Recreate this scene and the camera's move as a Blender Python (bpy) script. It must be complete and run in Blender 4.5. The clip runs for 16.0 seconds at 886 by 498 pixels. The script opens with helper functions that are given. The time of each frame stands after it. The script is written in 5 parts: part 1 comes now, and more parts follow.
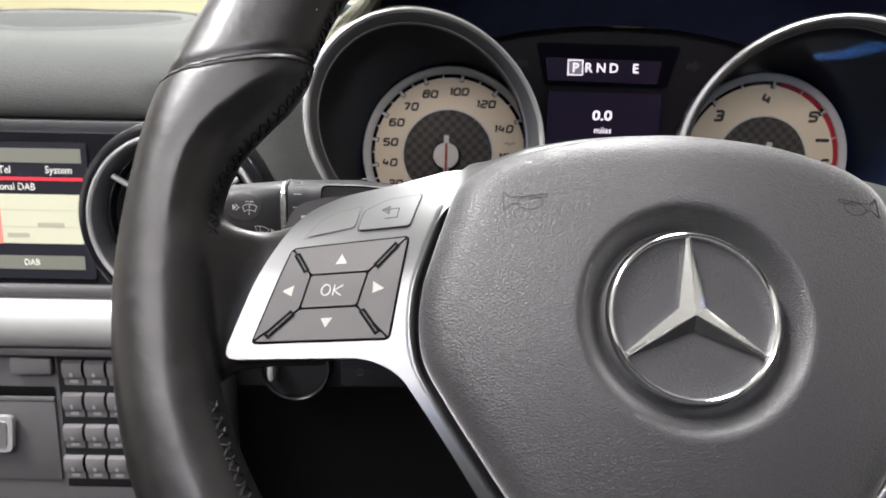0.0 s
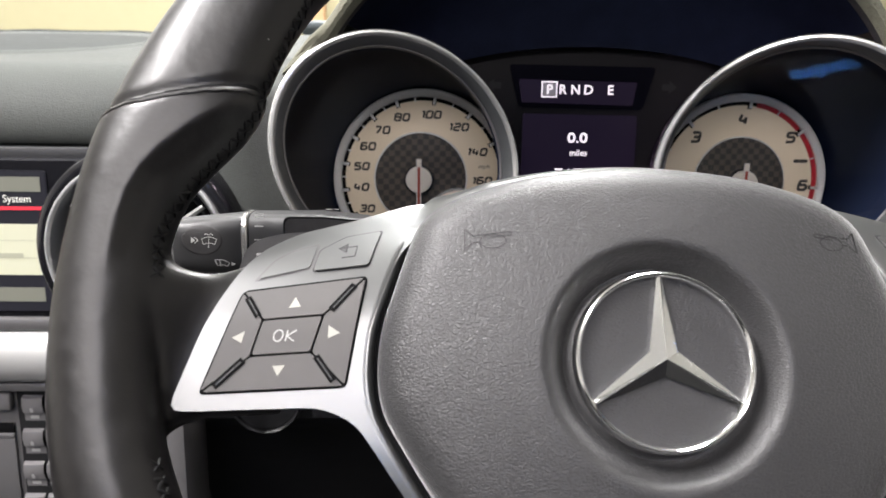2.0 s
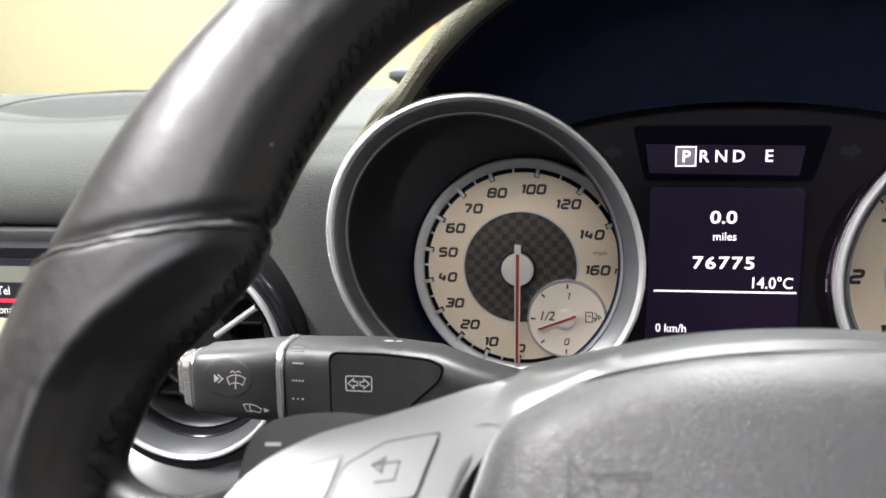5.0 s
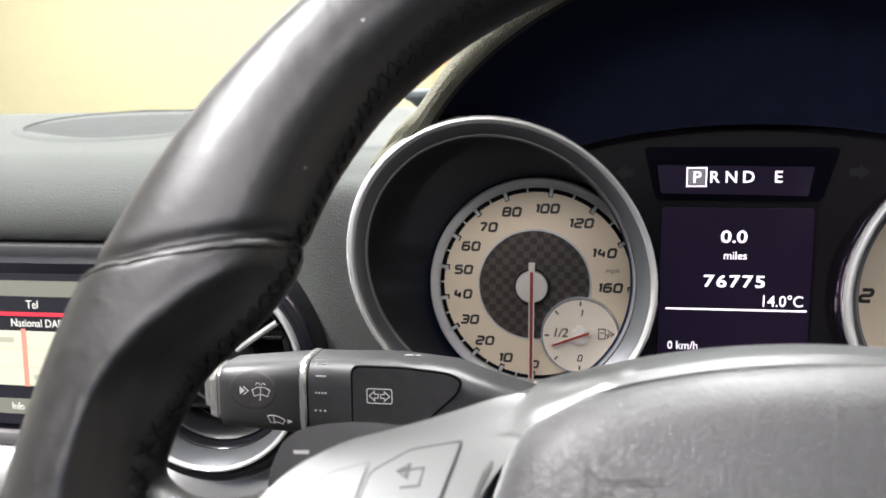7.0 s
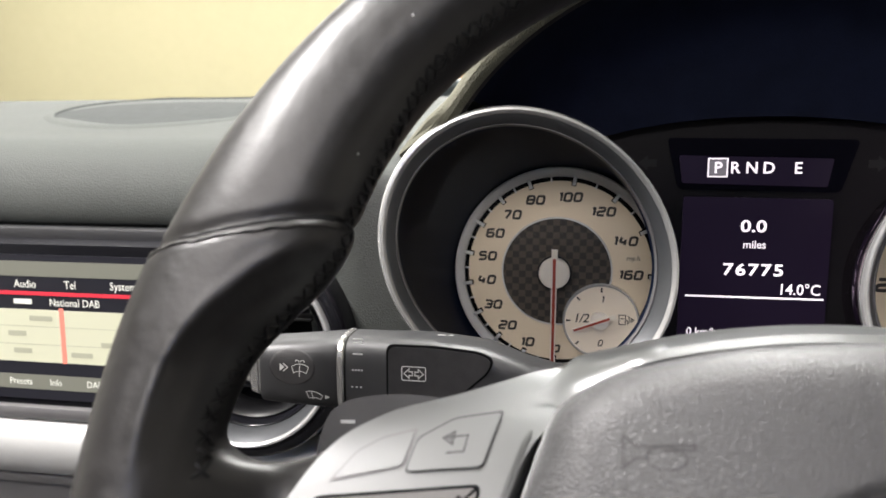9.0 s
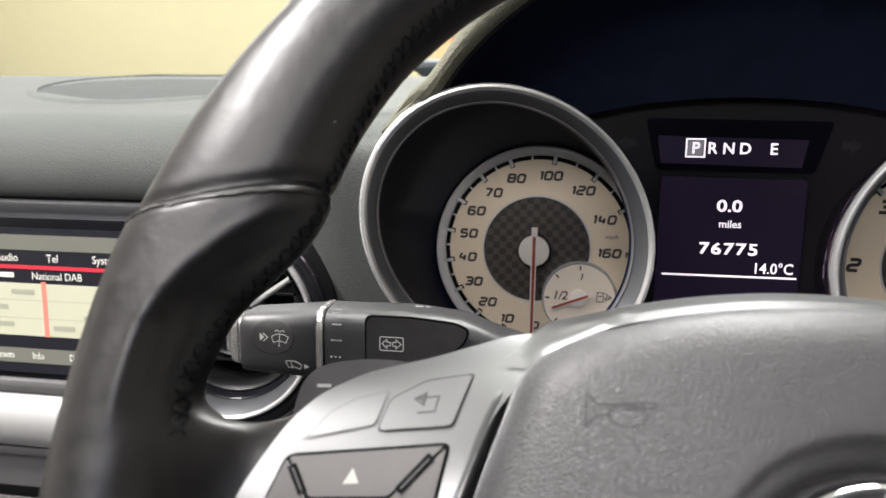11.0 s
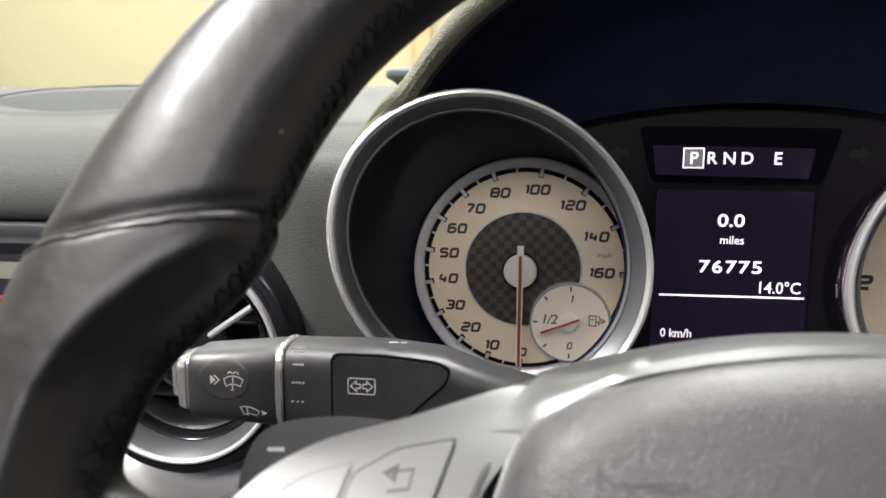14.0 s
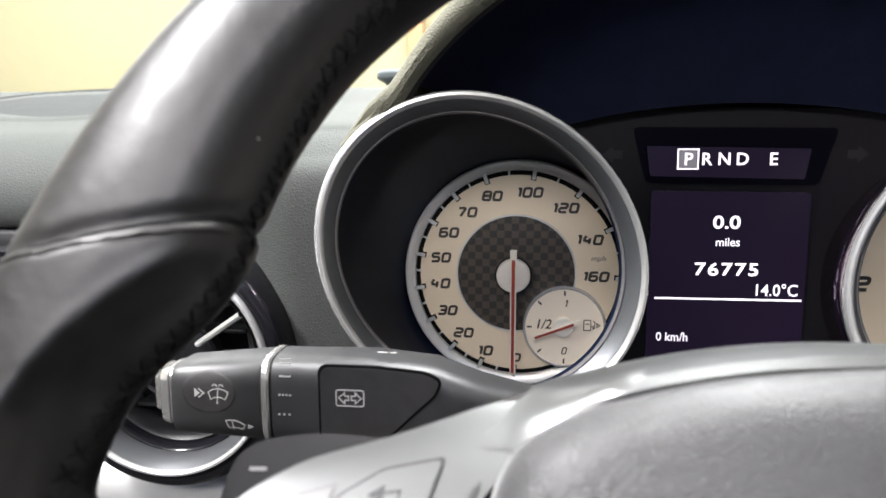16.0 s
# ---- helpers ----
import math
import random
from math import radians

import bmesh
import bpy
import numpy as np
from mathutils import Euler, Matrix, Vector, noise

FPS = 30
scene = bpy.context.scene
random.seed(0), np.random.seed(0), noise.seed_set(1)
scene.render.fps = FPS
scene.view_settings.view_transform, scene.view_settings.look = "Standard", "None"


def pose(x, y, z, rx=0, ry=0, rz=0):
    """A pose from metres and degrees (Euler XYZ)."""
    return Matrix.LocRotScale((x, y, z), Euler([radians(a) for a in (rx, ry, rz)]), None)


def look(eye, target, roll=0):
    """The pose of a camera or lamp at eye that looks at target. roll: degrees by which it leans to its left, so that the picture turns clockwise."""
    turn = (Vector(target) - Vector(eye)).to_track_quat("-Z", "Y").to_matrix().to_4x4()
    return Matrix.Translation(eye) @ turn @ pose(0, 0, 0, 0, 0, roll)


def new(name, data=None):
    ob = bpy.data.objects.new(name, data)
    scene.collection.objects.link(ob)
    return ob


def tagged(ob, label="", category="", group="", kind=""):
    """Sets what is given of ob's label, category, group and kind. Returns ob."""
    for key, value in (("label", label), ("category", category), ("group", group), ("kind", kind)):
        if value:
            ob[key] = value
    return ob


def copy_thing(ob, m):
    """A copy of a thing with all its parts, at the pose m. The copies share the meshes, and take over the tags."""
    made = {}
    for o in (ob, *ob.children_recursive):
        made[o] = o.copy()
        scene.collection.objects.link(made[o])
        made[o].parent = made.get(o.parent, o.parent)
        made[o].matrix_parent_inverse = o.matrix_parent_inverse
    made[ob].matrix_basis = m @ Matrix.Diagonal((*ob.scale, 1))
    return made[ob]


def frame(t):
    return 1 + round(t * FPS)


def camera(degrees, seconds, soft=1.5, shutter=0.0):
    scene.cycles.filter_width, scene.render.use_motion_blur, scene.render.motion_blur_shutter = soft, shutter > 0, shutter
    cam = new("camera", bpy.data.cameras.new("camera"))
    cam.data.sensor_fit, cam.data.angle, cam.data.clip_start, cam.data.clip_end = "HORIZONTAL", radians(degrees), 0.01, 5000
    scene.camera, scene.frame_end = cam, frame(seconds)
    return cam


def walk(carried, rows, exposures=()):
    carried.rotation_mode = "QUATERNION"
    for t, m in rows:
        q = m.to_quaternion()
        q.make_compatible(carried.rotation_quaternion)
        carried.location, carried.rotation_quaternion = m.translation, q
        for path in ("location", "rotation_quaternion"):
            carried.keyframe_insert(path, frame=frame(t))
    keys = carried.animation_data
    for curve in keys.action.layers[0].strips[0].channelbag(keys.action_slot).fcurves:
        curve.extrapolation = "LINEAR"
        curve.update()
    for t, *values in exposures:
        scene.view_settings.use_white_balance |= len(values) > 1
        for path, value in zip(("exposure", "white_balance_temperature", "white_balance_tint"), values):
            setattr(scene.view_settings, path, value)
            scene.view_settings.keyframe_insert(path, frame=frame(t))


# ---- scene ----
cam = camera(64.0, 16.0)
cam.data.dof.use_dof, cam.data.dof.focus_distance, cam.data.dof.aperture_fstop = True, 0.295, 15.0
PATH = [
    (0, (0.0077, 0.011, 0.9077), (0.0176, 2.1626, 0.4501), 1.1),
    (0.5, (0.0132, 0.0121, 0.9066), (0.0682, 2.1604, 0.4336), 1),
    (1, (0.0176, 0.0132, 0.9077), (0.1023, 2.1593, 0.4303), 0.9),
    (1.5, (0.0165, 0.0154, 0.9099), (0.1056, 2.1648, 0.449), 0.7),
    (2, (0.0165, 0.0242, 0.9143), (0.0649, 2.1835, 0.4941), 0.7),
    (2.5, (0.0231, 0.0484, 0.9264), (-0.0022, 2.2198, 0.5689), 0.7),
    (3, (0.0374, 0.0836, 0.9374), (-0.066, 2.2561, 0.6118), 0.2),
    (3.5, (0.0517, 0.1089, 0.9418), (-0.121, 2.2759, 0.6052), -0.2),
    (4, (0.0319, 0.121, 0.9363), (-0.2299, 2.277, 0.5865), -0.8),
    (6.5, (0.0198, 0.1067, 0.9385), (-0.2992, 2.2649, 0.6547), -0.4),
    (7, (0.0209, 0.1067, 0.9385), (-0.3124, 2.2638, 0.6602), -0.4),
    (7.5, (0.0187, 0.1034, 0.9385), (-0.3267, 2.2583, 0.6569), -0.4),
    (8, (0.0165, 0.0979, 0.9385), (-0.3454, 2.2495, 0.6525), -0.2),
    (8.5, (0.0143, 0.0957, 0.9385), (-0.3531, 2.2451, 0.6426), 0),
    (11, (0.0187, 0.0902, 0.9341), (-0.3058, 2.2374, 0.5799), 0.8),
    (11.5, (0.0231, 0.088, 0.9352), (-0.2772, 2.2396, 0.5865), 0.7),
    (12, (0.0253, 0.0847, 0.9385), (-0.2464, 2.2418, 0.603), 0.5),
    (12.5, (0.0297, 0.0869, 0.9407), (-0.231, 2.2473, 0.614), 0.5),
    (13, (0.0253, 0.099, 0.9396), (-0.2398, 2.2605, 0.625), 0.4),
    (13.5, (0.0187, 0.1177, 0.9352), (-0.2541, 2.2792, 0.6239), 0.3),
    (14, (0.0154, 0.1232, 0.9341), (-0.253, 2.2836, 0.614), 0.3),
    (14.5, (0.0165, 0.1276, 0.9363), (-0.2464, 2.288, 0.614), 0.1),
    (15, (0.0154, 0.1276, 0.9363), (-0.2431, 2.288, 0.6118), -0),
    (15.5, (0.0154, 0.1287, 0.9363), (-0.2387, 2.2902, 0.614), -0.1),
    (16, (0.0165, 0.1298, 0.9352), (-0.2376, 2.2913, 0.6173), -0.2),
]
EXPOSURES = [(0.0, 0.0, 6420, 14), (2.0, 0.0, 6500, 13.5), (3.0, 0.06, 6500, 13.5), (4.0, 0.17, 6450, 13), (6.5, 0.3, 6350, 12.5), (7.5, 0.17, 6500, 12.5), (8.5, -0.04, 6600, 12.5),
             (12.0, -0.08, 6520, 12.5), (13.0, -0.08, 6520, 12.5), (14.5, 0.04, 6580, 12), (15.2, 0.16, 6450, 12), (16.0, 0.25, 6350, 12)]
walk(cam, [(t, look(eye, target, roll)) for t, eye, target, roll in PATH], EXPOSURES)

# ---- world and lamps ----
world = bpy.data.worlds.new("world")
scene.world = world
world.use_nodes = True
world.node_tree.nodes["Background"].inputs[0].default_value = (0.9, 0.95, 1.0, 1)
world.node_tree.nodes["Background"].inputs[1].default_value = 0.05


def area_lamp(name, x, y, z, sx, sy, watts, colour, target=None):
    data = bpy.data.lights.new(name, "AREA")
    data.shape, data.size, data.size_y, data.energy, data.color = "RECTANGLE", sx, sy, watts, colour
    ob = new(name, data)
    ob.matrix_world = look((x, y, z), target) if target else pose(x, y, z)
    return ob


# No ceiling lamp is in view; these four are placed and sized to fit brightness.
area_lamp("added_ceiling_lamp", -1.25, -0.15, 2.62, 0.34, 1.2, 180, (1.0, 0.985, 0.965))
area_lamp("added_ceiling_lamp", -0.65, -2.3, 2.62, 2.2, 1.2, 100, (1.0, 0.95, 0.92))
area_lamp("added_ceiling_lamp", 0.3, 1.45, 2.62, 0.6, 1.8, 205, (0.985, 1.0, 0.965))
area_lamp("added_ceiling_lamp", -1.7, 3.5, 2.62, 4.4, 0.9, 70, (0.985, 1.0, 0.955))


# ---- materials ----
def material(name, colour, rough=0.5, metal=0.0, var=0.0, scale=200.0, bump=0.0, bump_scale=900.0, cells=False,
             emit=None, emit_power=0.0, rough_var=0.0, coat=0.0, stretch=(1, 1, 1), bump_dist=0.0004, spec=0.5, coat_rough=0.08, dent=None, crease=0.32):
    m = bpy.data.materials.new(name)
    m.use_nodes = True
    nt = m.node_tree
    p = nt.nodes["Principled BSDF"]
    p.inputs["Base Color"].default_value = (*colour, 1)
    p.inputs["Roughness"].default_value = rough
    p.inputs["Metallic"].default_value = metal
    p.inputs["Specular IOR Level"].default_value = spec
    p.inputs["Coat Weight"].default_value = coat
    p.inputs["Coat Roughness"].default_value = coat_rough
    if emit:
        p.inputs["Emission Color"].default_value = (*emit, 1)
        p.inputs["Emission Strength"].default_value = emit_power
    if var or bump or rough_var:
        co = nt.nodes.new("ShaderNodeTexCoord")
        mp = nt.nodes.new("ShaderNodeMapping")
        mp.inputs["Scale"].default_value = stretch
        nt.links.new(co.outputs["Object"], mp.inputs["Vector"])
    if var or rough_var:
        big = nt.nodes.new("ShaderNodeTexNoise")
        big.inputs["Scale"].default_value, big.inputs["Detail"].default_value = scale * 0.15, 4
        nt.links.new(mp.outputs[0], big.inputs["Vector"])
        small = nt.nodes.new("ShaderNodeTexNoise")
        small.inputs["Scale"].default_value, small.inputs["Detail"].default_value = scale * 4, 3
        nt.links.new(mp.outputs[0], small.inputs["Vector"])
        add = nt.nodes.new("ShaderNodeMath")
        add.operation = "ADD"
        nt.links.new(big.outputs[0], add.inputs[0])
        nt.links.new(small.outputs[0], add.inputs[1])
        if var:
            rng = nt.nodes.new("ShaderNodeMapRange")
            rng.inputs[1].default_value, rng.inputs[2].default_value = 0.6, 1.4
            rng.inputs[3].default_value, rng.inputs[4].default_value = 1 - var, 1 + var
            nt.links.new(add.outputs[0], rng.inputs[0])
            mix = nt.nodes.new("ShaderNodeVectorMath")
            mix.operation = "SCALE"
            mix.inputs[0].default_value = colour
            nt.links.new(rng.outputs[0], mix.inputs["Scale"])
            nt.links.new(mix.outputs[0], p.inputs["Base Color"])
        if rough_var:
            rr = nt.nodes.new("ShaderNodeMapRange")
            rr.inputs[1].default_value, rr.inputs[2].default_value = 0.6, 1.4
            rr.inputs[3].default_value, rr.inputs[4].default_value = max(rough - rough_var, 0.02), rough + rough_var
            nt.links.new(add.outputs[0], rr.inputs[0])
            nt.links.new(rr.outputs[0], p.inputs["Roughness"])
    if bump:
        if cells:
            warp = nt.nodes.new("ShaderNodeTexNoise")
            warp.inputs["Scale"].default_value, warp.inputs["Detail"].default_value = bump_scale * 0.6, 2
            nt.links.new(mp.outputs[0], warp.inputs["Vector"])
            off = nt.nodes.new("ShaderNodeVectorMath")
            off.operation = "MULTIPLY_ADD"
            off.inputs[1].default_value = (1.1 / bump_scale,) * 3
            nt.links.new(warp.outputs["Color"], off.inputs[0])
            nt.links.new(mp.outputs[0], off.inputs[2])
            tex = nt.nodes.new("ShaderNodeTexVoronoi")
            tex.feature = "DISTANCE_TO_EDGE"
            tex.inputs["Scale"].default_value = bump_scale
            nt.links.new(off.outputs[0], tex.inputs["Vector"])
            inv = nt.nodes.new("ShaderNodeMapRange")
            inv.interpolation_type = "SMOOTHSTEP"
            inv.inputs[1].default_value, inv.inputs[2].default_value = 0.0, crease
            nt.links.new(tex.outputs["Distance"], inv.inputs[0])
            src = inv.outputs[0]
        else:
            tex = nt.nodes.new("ShaderNodeTexNoise")
            tex.inputs["Scale"].default_value, tex.inputs["Detail"].default_value = bump_scale, 6
            nt.links.new(mp.outputs[0], tex.inputs["Vector"])
            src = tex.outputs[0]
        b = nt.nodes.new("ShaderNodeBump")
        b.inputs["Strength"].default_value, b.inputs["Distance"].default_value = bump, bump_dist
        nt.links.new(src, b.inputs["Height"])
        nt.links.new(b.outputs[0], p.inputs["Normal"])
        if dent:
            slow = nt.nodes.new("ShaderNodeTexNoise")
            slow.inputs["Scale"].default_value, slow.inputs["Detail"].default_value = dent[0], 3
            nt.links.new(mp.outputs[0], slow.inputs["Vector"])
            d = nt.nodes.new("ShaderNodeBump")
            d.inputs["Strength"].default_value, d.inputs["Distance"].default_value = 1.0, dent[1]
            nt.links.new(slow.outputs[0], d.inputs["Height"])
            nt.links.new(d.outputs[0], b.inputs["Normal"])
    return m


M_RIM = material("smooth_black_leather", (0.0085, 0.0077, 0.0077), 0.38, var=0.25, scale=45, bump=0.3, bump_scale=1100, rough_var=0.10, bump_dist=0.00012, spec=0.39, coat=0.09, coat_rough=0.2, dent=(75, 0.0005))
M_THREAD = material("black_thread", (0.006, 0.006, 0.0065), 0.5, var=0.3, scale=800, spec=0.25)
M_PAD = material("grained_grey_black_vinyl", (0.030, 0.0296, 0.0305), 0.42, var=0.1, scale=200, bump=0.45, bump_scale=900, cells=True, rough_var=0.03, stretch=(0.75, 1.3, 1), bump_dist=0.00018, spec=0.45, crease=0.22)
M_GAP = material("black_gap_plastic", (0.004, 0.004, 0.0045), 0.8, spec=0.08)
M_SATIN = material("satin_silver_paint", (0.188, 0.191, 0.191), 0.34, metal=0.9, var=0.012, scale=60)
M_CHROME = material("polished_chrome", (0.82, 0.82, 0.82), 0.12, metal=1.0, rough_var=0.03, scale=400)
M_BRUSH = material("dull_chrome", (0.70, 0.70, 0.69), 0.27, metal=0.65, var=0.03, scale=200)
M_RING = material("silver_dial_ring", (0.78, 0.76, 0.72), 0.35, metal=0.35, var=0.03, scale=200)
# Pink-violet base stands in for the display's reflection in the chrome.
M_FLANGE = material("display_tinted_chrome", (0.42, 0.34, 0.42), 0.16, metal=1.0, bump=0.5, bump_scale=160, bump_dist=0.0006)
M_BEZELIN = material("satin_grey_bezel", (0.12, 0.125, 0.131), 0.38, metal=0.6, var=0.04, scale=200)
M_BUTTON = material("matt_charcoal_button", (0.066, 0.062, 0.060), 0.52, var=0.06, scale=900, bump=0.12, bump_scale=4000)
M_STALK = material("charcoal_stalk_plastic", (0.025, 0.025, 0.026), 0.42, var=0.1, scale=900, bump=0.1, bump_scale=3000, rough_var=0.04)
M_STALKIN = material("speckled_stalk_insert", (0.016, 0.015, 0.0155), 0.55, var=0.5, scale=1500, bump=0.35, bump_scale=3500)
M_CREAM = material("cream_print", (0.31, 0.305, 0.27), 0.5)
M_BAR = material("pale_silver_bar", (0.43, 0.43, 0.42), 0.42, metal=0.3, var=0.02, scale=200)
M_PRINT = material("white_print", (0.38, 0.38, 0.37), 0.5)
M_PRINTDIM = material("grey_print", (0.34, 0.34, 0.33), 0.5)
M_BLACK = material("black_plastic", (0.011, 0.011, 0.012), 0.4, var=0.2, scale=500, bump=0.1, bump_scale=2500, rough_var=0.06, spec=0.3)
M_GLOSS = material("gloss_black_plastic", (0.008, 0.008, 0.010), 0.16, rough_var=0.04, scale=300)
M_HOODIN = material("flocked_black_lining", (0.0060, 0.0080, 0.0175), 0.9, var=0.3, scale=400, spec=0.05)
M_WELL = material("dial_well_black", (0.005, 0.009, 0.024), 0.45, spec=0.05)
# Hood base is lighter and yellower than the dash: the wall's light, painted in.
M_HOODLIT = material("lit_hood_leather", (0.128, 0.126, 0.096), 0.6, var=0.15, scale=120, bump=0.8, bump_scale=620, cells=True, rough_var=0.06, bump_dist=0.0003, spec=0.12)
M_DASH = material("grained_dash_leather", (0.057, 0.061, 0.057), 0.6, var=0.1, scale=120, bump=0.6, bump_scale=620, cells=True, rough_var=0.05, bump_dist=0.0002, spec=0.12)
M_GRILLE = material("speaker_cloth", (0.041, 0.044, 0.043), 0.7, var=0.2, scale=600, bump=0.3, bump_scale=1800, spec=0.05)
# Faint emission added to both dial faces to brighten them under the hood.
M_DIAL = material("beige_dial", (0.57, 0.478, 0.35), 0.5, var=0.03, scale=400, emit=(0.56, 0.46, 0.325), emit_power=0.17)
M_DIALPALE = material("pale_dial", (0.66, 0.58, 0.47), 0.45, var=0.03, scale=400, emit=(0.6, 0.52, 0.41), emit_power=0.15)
M_NUM = material("dark_numeral", (0.035, 0.031, 0.028), 0.5)
M_NEEDLE = material("white_needle", (0.74, 0.69, 0.60), 0.4)

M_STRUT = material("silver_strut_paint", (0.62, 0.62, 0.60), 0.3, metal=0.4, var=0.03, scale=200)
M_BEZEL = material("bright_bezel_chrome", (0.66, 0.66, 0.65), 0.27, metal=0.7)
M_SEAL = material("dark_felt", (0.030, 0.029, 0.030), 0.9, var=0.4, scale=900, bump=0.6, bump_scale=2500, spec=0.1)
M_CAPCHROME = material("button_chrome", (0.66, 0.65, 0.63), 0.2, metal=0.85, rough_var=0.05, scale=400)
M_ARROW = material("unlit_arrow", (0.021, 0.021, 0.022), 0.8, spec=0.03)
M_POD = material("grey_blue_pod_plastic", (0.075, 0.088, 0.092), 0.45, var=0.1, scale=400)
M_TICK = material("silver_tick", (0.6, 0.6, 0.58), 0.4, metal=0.3)
M_DAYLIGHT = material("blue_daylight_pane", (0.05, 0.1, 0.2), 0.3, emit=(0.10, 0.34, 1.0), emit_power=12.0)
M_RED = material("red_needle_stripe", (0.33, 0.045, 0.02), 0.45)
M_REDBAND = material("red_rev_band", (0.45, 0.02, 0.03), 0.45)
M_PANEL = material("dark_cluster_panel", (0.0068, 0.0064, 0.0075), 0.6, spec=0.1, var=0.1, scale=600, bump=0.1, bump_scale=3000)
M_LCD = material("violet_black_display", (0.006, 0.004, 0.008), 0.3, emit=(0.28, 0.175, 0.48), emit_power=0.024, spec=0.15)
M_LCDTXT = material("lit_display_text", (0.8, 0.8, 0.8), 0.5, emit=(1.0, 0.90, 0.98), emit_power=0.95)
M_LCDFIELD = material("dim_lit_field", (0.1, 0.1, 0.1), 0.5, emit=(0.75, 0.68, 0.80), emit_power=0.16)
M_RADIO = material("radio_screen_black", (0.012, 0.012, 0.016), 0.3, emit=(0.3, 0.3, 0.4), emit_power=0.03)
M_RADIOPALE = material("radio_screen_cream", (0.4, 0.4, 0.3), 0.4, emit=(0.80, 0.80, 0.58), emit_power=0.36)
M_RADIOGREY = material("radio_screen_grey", (0.1, 0.1, 0.08), 0.4, emit=(0.45, 0.46, 0.38), emit_power=0.28)
M_RADIOTXT = material("radio_text", (0.5, 0.5, 0.45), 0.5, emit=(0.95, 0.95, 0.85), emit_power=0.5)
M_RADIODIM = material("radio_dim_text", (0.2, 0.2, 0.16), 0.5, emit=(0.55, 0.55, 0.38), emit_power=0.5)
M_RADIORED = material("radio_red", (0.4, 0.02, 0.03), 0.5, emit=(0.75, 0.03, 0.06), emit_power=0.7)
M_CURSOR = material("radio_cursor", (0.5, 0.1, 0.08), 0.5, emit=(0.95, 0.28, 0.2), emit_power=0.8)
M_KEY = material("grey_key_plastic", (0.13, 0.126, 0.128), 0.42, var=0.08, scale=500, bump=0.08, bump_scale=3000)
M_CONSOLE = material("console_plastic", (0.098, 0.095, 0.096), 0.45, var=0.08, scale=500, bump=0.12, bump_scale=2500)
M_WALL = material("cream_wall_paint", (0.40, 0.369, 0.229), 0.7, var=0.03, scale=4, bump=0.1, bump_scale=60, bump_dist=0.002)
M_SIDEWALL = material("pale_wall_paint", (0.60, 0.585, 0.55), 0.7, var=0.03, scale=4, bump=0.1, bump_scale=60, bump_dist=0.002)
M_CEIL = material("white_ceiling_paint", (0.80, 0.80, 0.77), 0.8, var=0.03, scale=4)
M_FLOOR = material("grey_garage_floor", (0.32, 0.32, 0.31), 0.6, var=0.2, scale=6, bump=0.2, bump_scale=50)
M_SHUTTER = material("grey_shutter_paint", (0.12, 0.132, 0.152), 0.55, var=0.08, scale=6)
M_CARPET = material("black_carpet", (0.010, 0.010, 0.010), 0.95, var=0.3, scale=300, bump=0.5, bump_scale=900)
M_TAN = material("tan_painted_post", (0.50, 0.30, 0.15), 0.6, var=0.1, scale=20)
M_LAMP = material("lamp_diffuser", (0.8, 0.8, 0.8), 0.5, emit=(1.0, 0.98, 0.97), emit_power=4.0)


M_RECESS = material("black_recess", (0.0015, 0.0015, 0.004), 0.6, spec=0.03)

for m, w in ((M_PAD, 0.38),):
    p = m.node_tree.nodes["Principled BSDF"]
    p.inputs["Sheen Weight"].default_value, p.inputs["Sheen Roughness"].default_value = w, 0.35


def checker_material():
    m = material("carbon_check", (0.05, 0.045, 0.04), 0.45)
    nt = m.node_tree
    co = nt.nodes.new("ShaderNodeTexCoord")
    ch = nt.nodes.new("ShaderNodeTexChecker")
    ch.inputs["Scale"].default_value = 275
    ch.inputs["Color1"].default_value = (0.031, 0.026, 0.021, 1)
    ch.inputs["Color2"].default_value = (0.078, 0.063, 0.046, 1)
    off = nt.nodes.new("ShaderNodeVectorMath")
    off.inputs[1].default_value = (0, 0, 0.0021)
    nt.links.new(co.outputs["Object"], off.inputs[0])
    nt.links.new(off.outputs[0], ch.inputs["Vector"])
    nt.links.new(ch.outputs[0], nt.nodes["Principled BSDF"].inputs["Base Color"])
    return m


M_CHECK = checker_material()


def glass_material():
    m = bpy.data.materials.new("clear_cover")
    m.use_nodes = True
    nt = m.node_tree
    nt.nodes.remove(nt.nodes["Principled BSDF"])
    tr = nt.nodes.new("ShaderNodeBsdfTransparent")
    gl = nt.nodes.new("ShaderNodeBsdfGlossy")
    gl.inputs["Roughness"].default_value = 0.03
    fr = nt.nodes.new("ShaderNodeFresnel")
    fr.inputs["IOR"].default_value = 1.29
    mix = nt.nodes.new("ShaderNodeMixShader")
    nt.links.new(fr.outputs[0], mix.inputs[0])
    nt.links.new(tr.outputs[0], mix.inputs[1])
    nt.links.new(gl.outputs[0], mix.inputs[2])
    nt.links.new(mix.outputs[0], nt.nodes["Material Output"].inputs[0])
    return m


M_GLASS = glass_material()


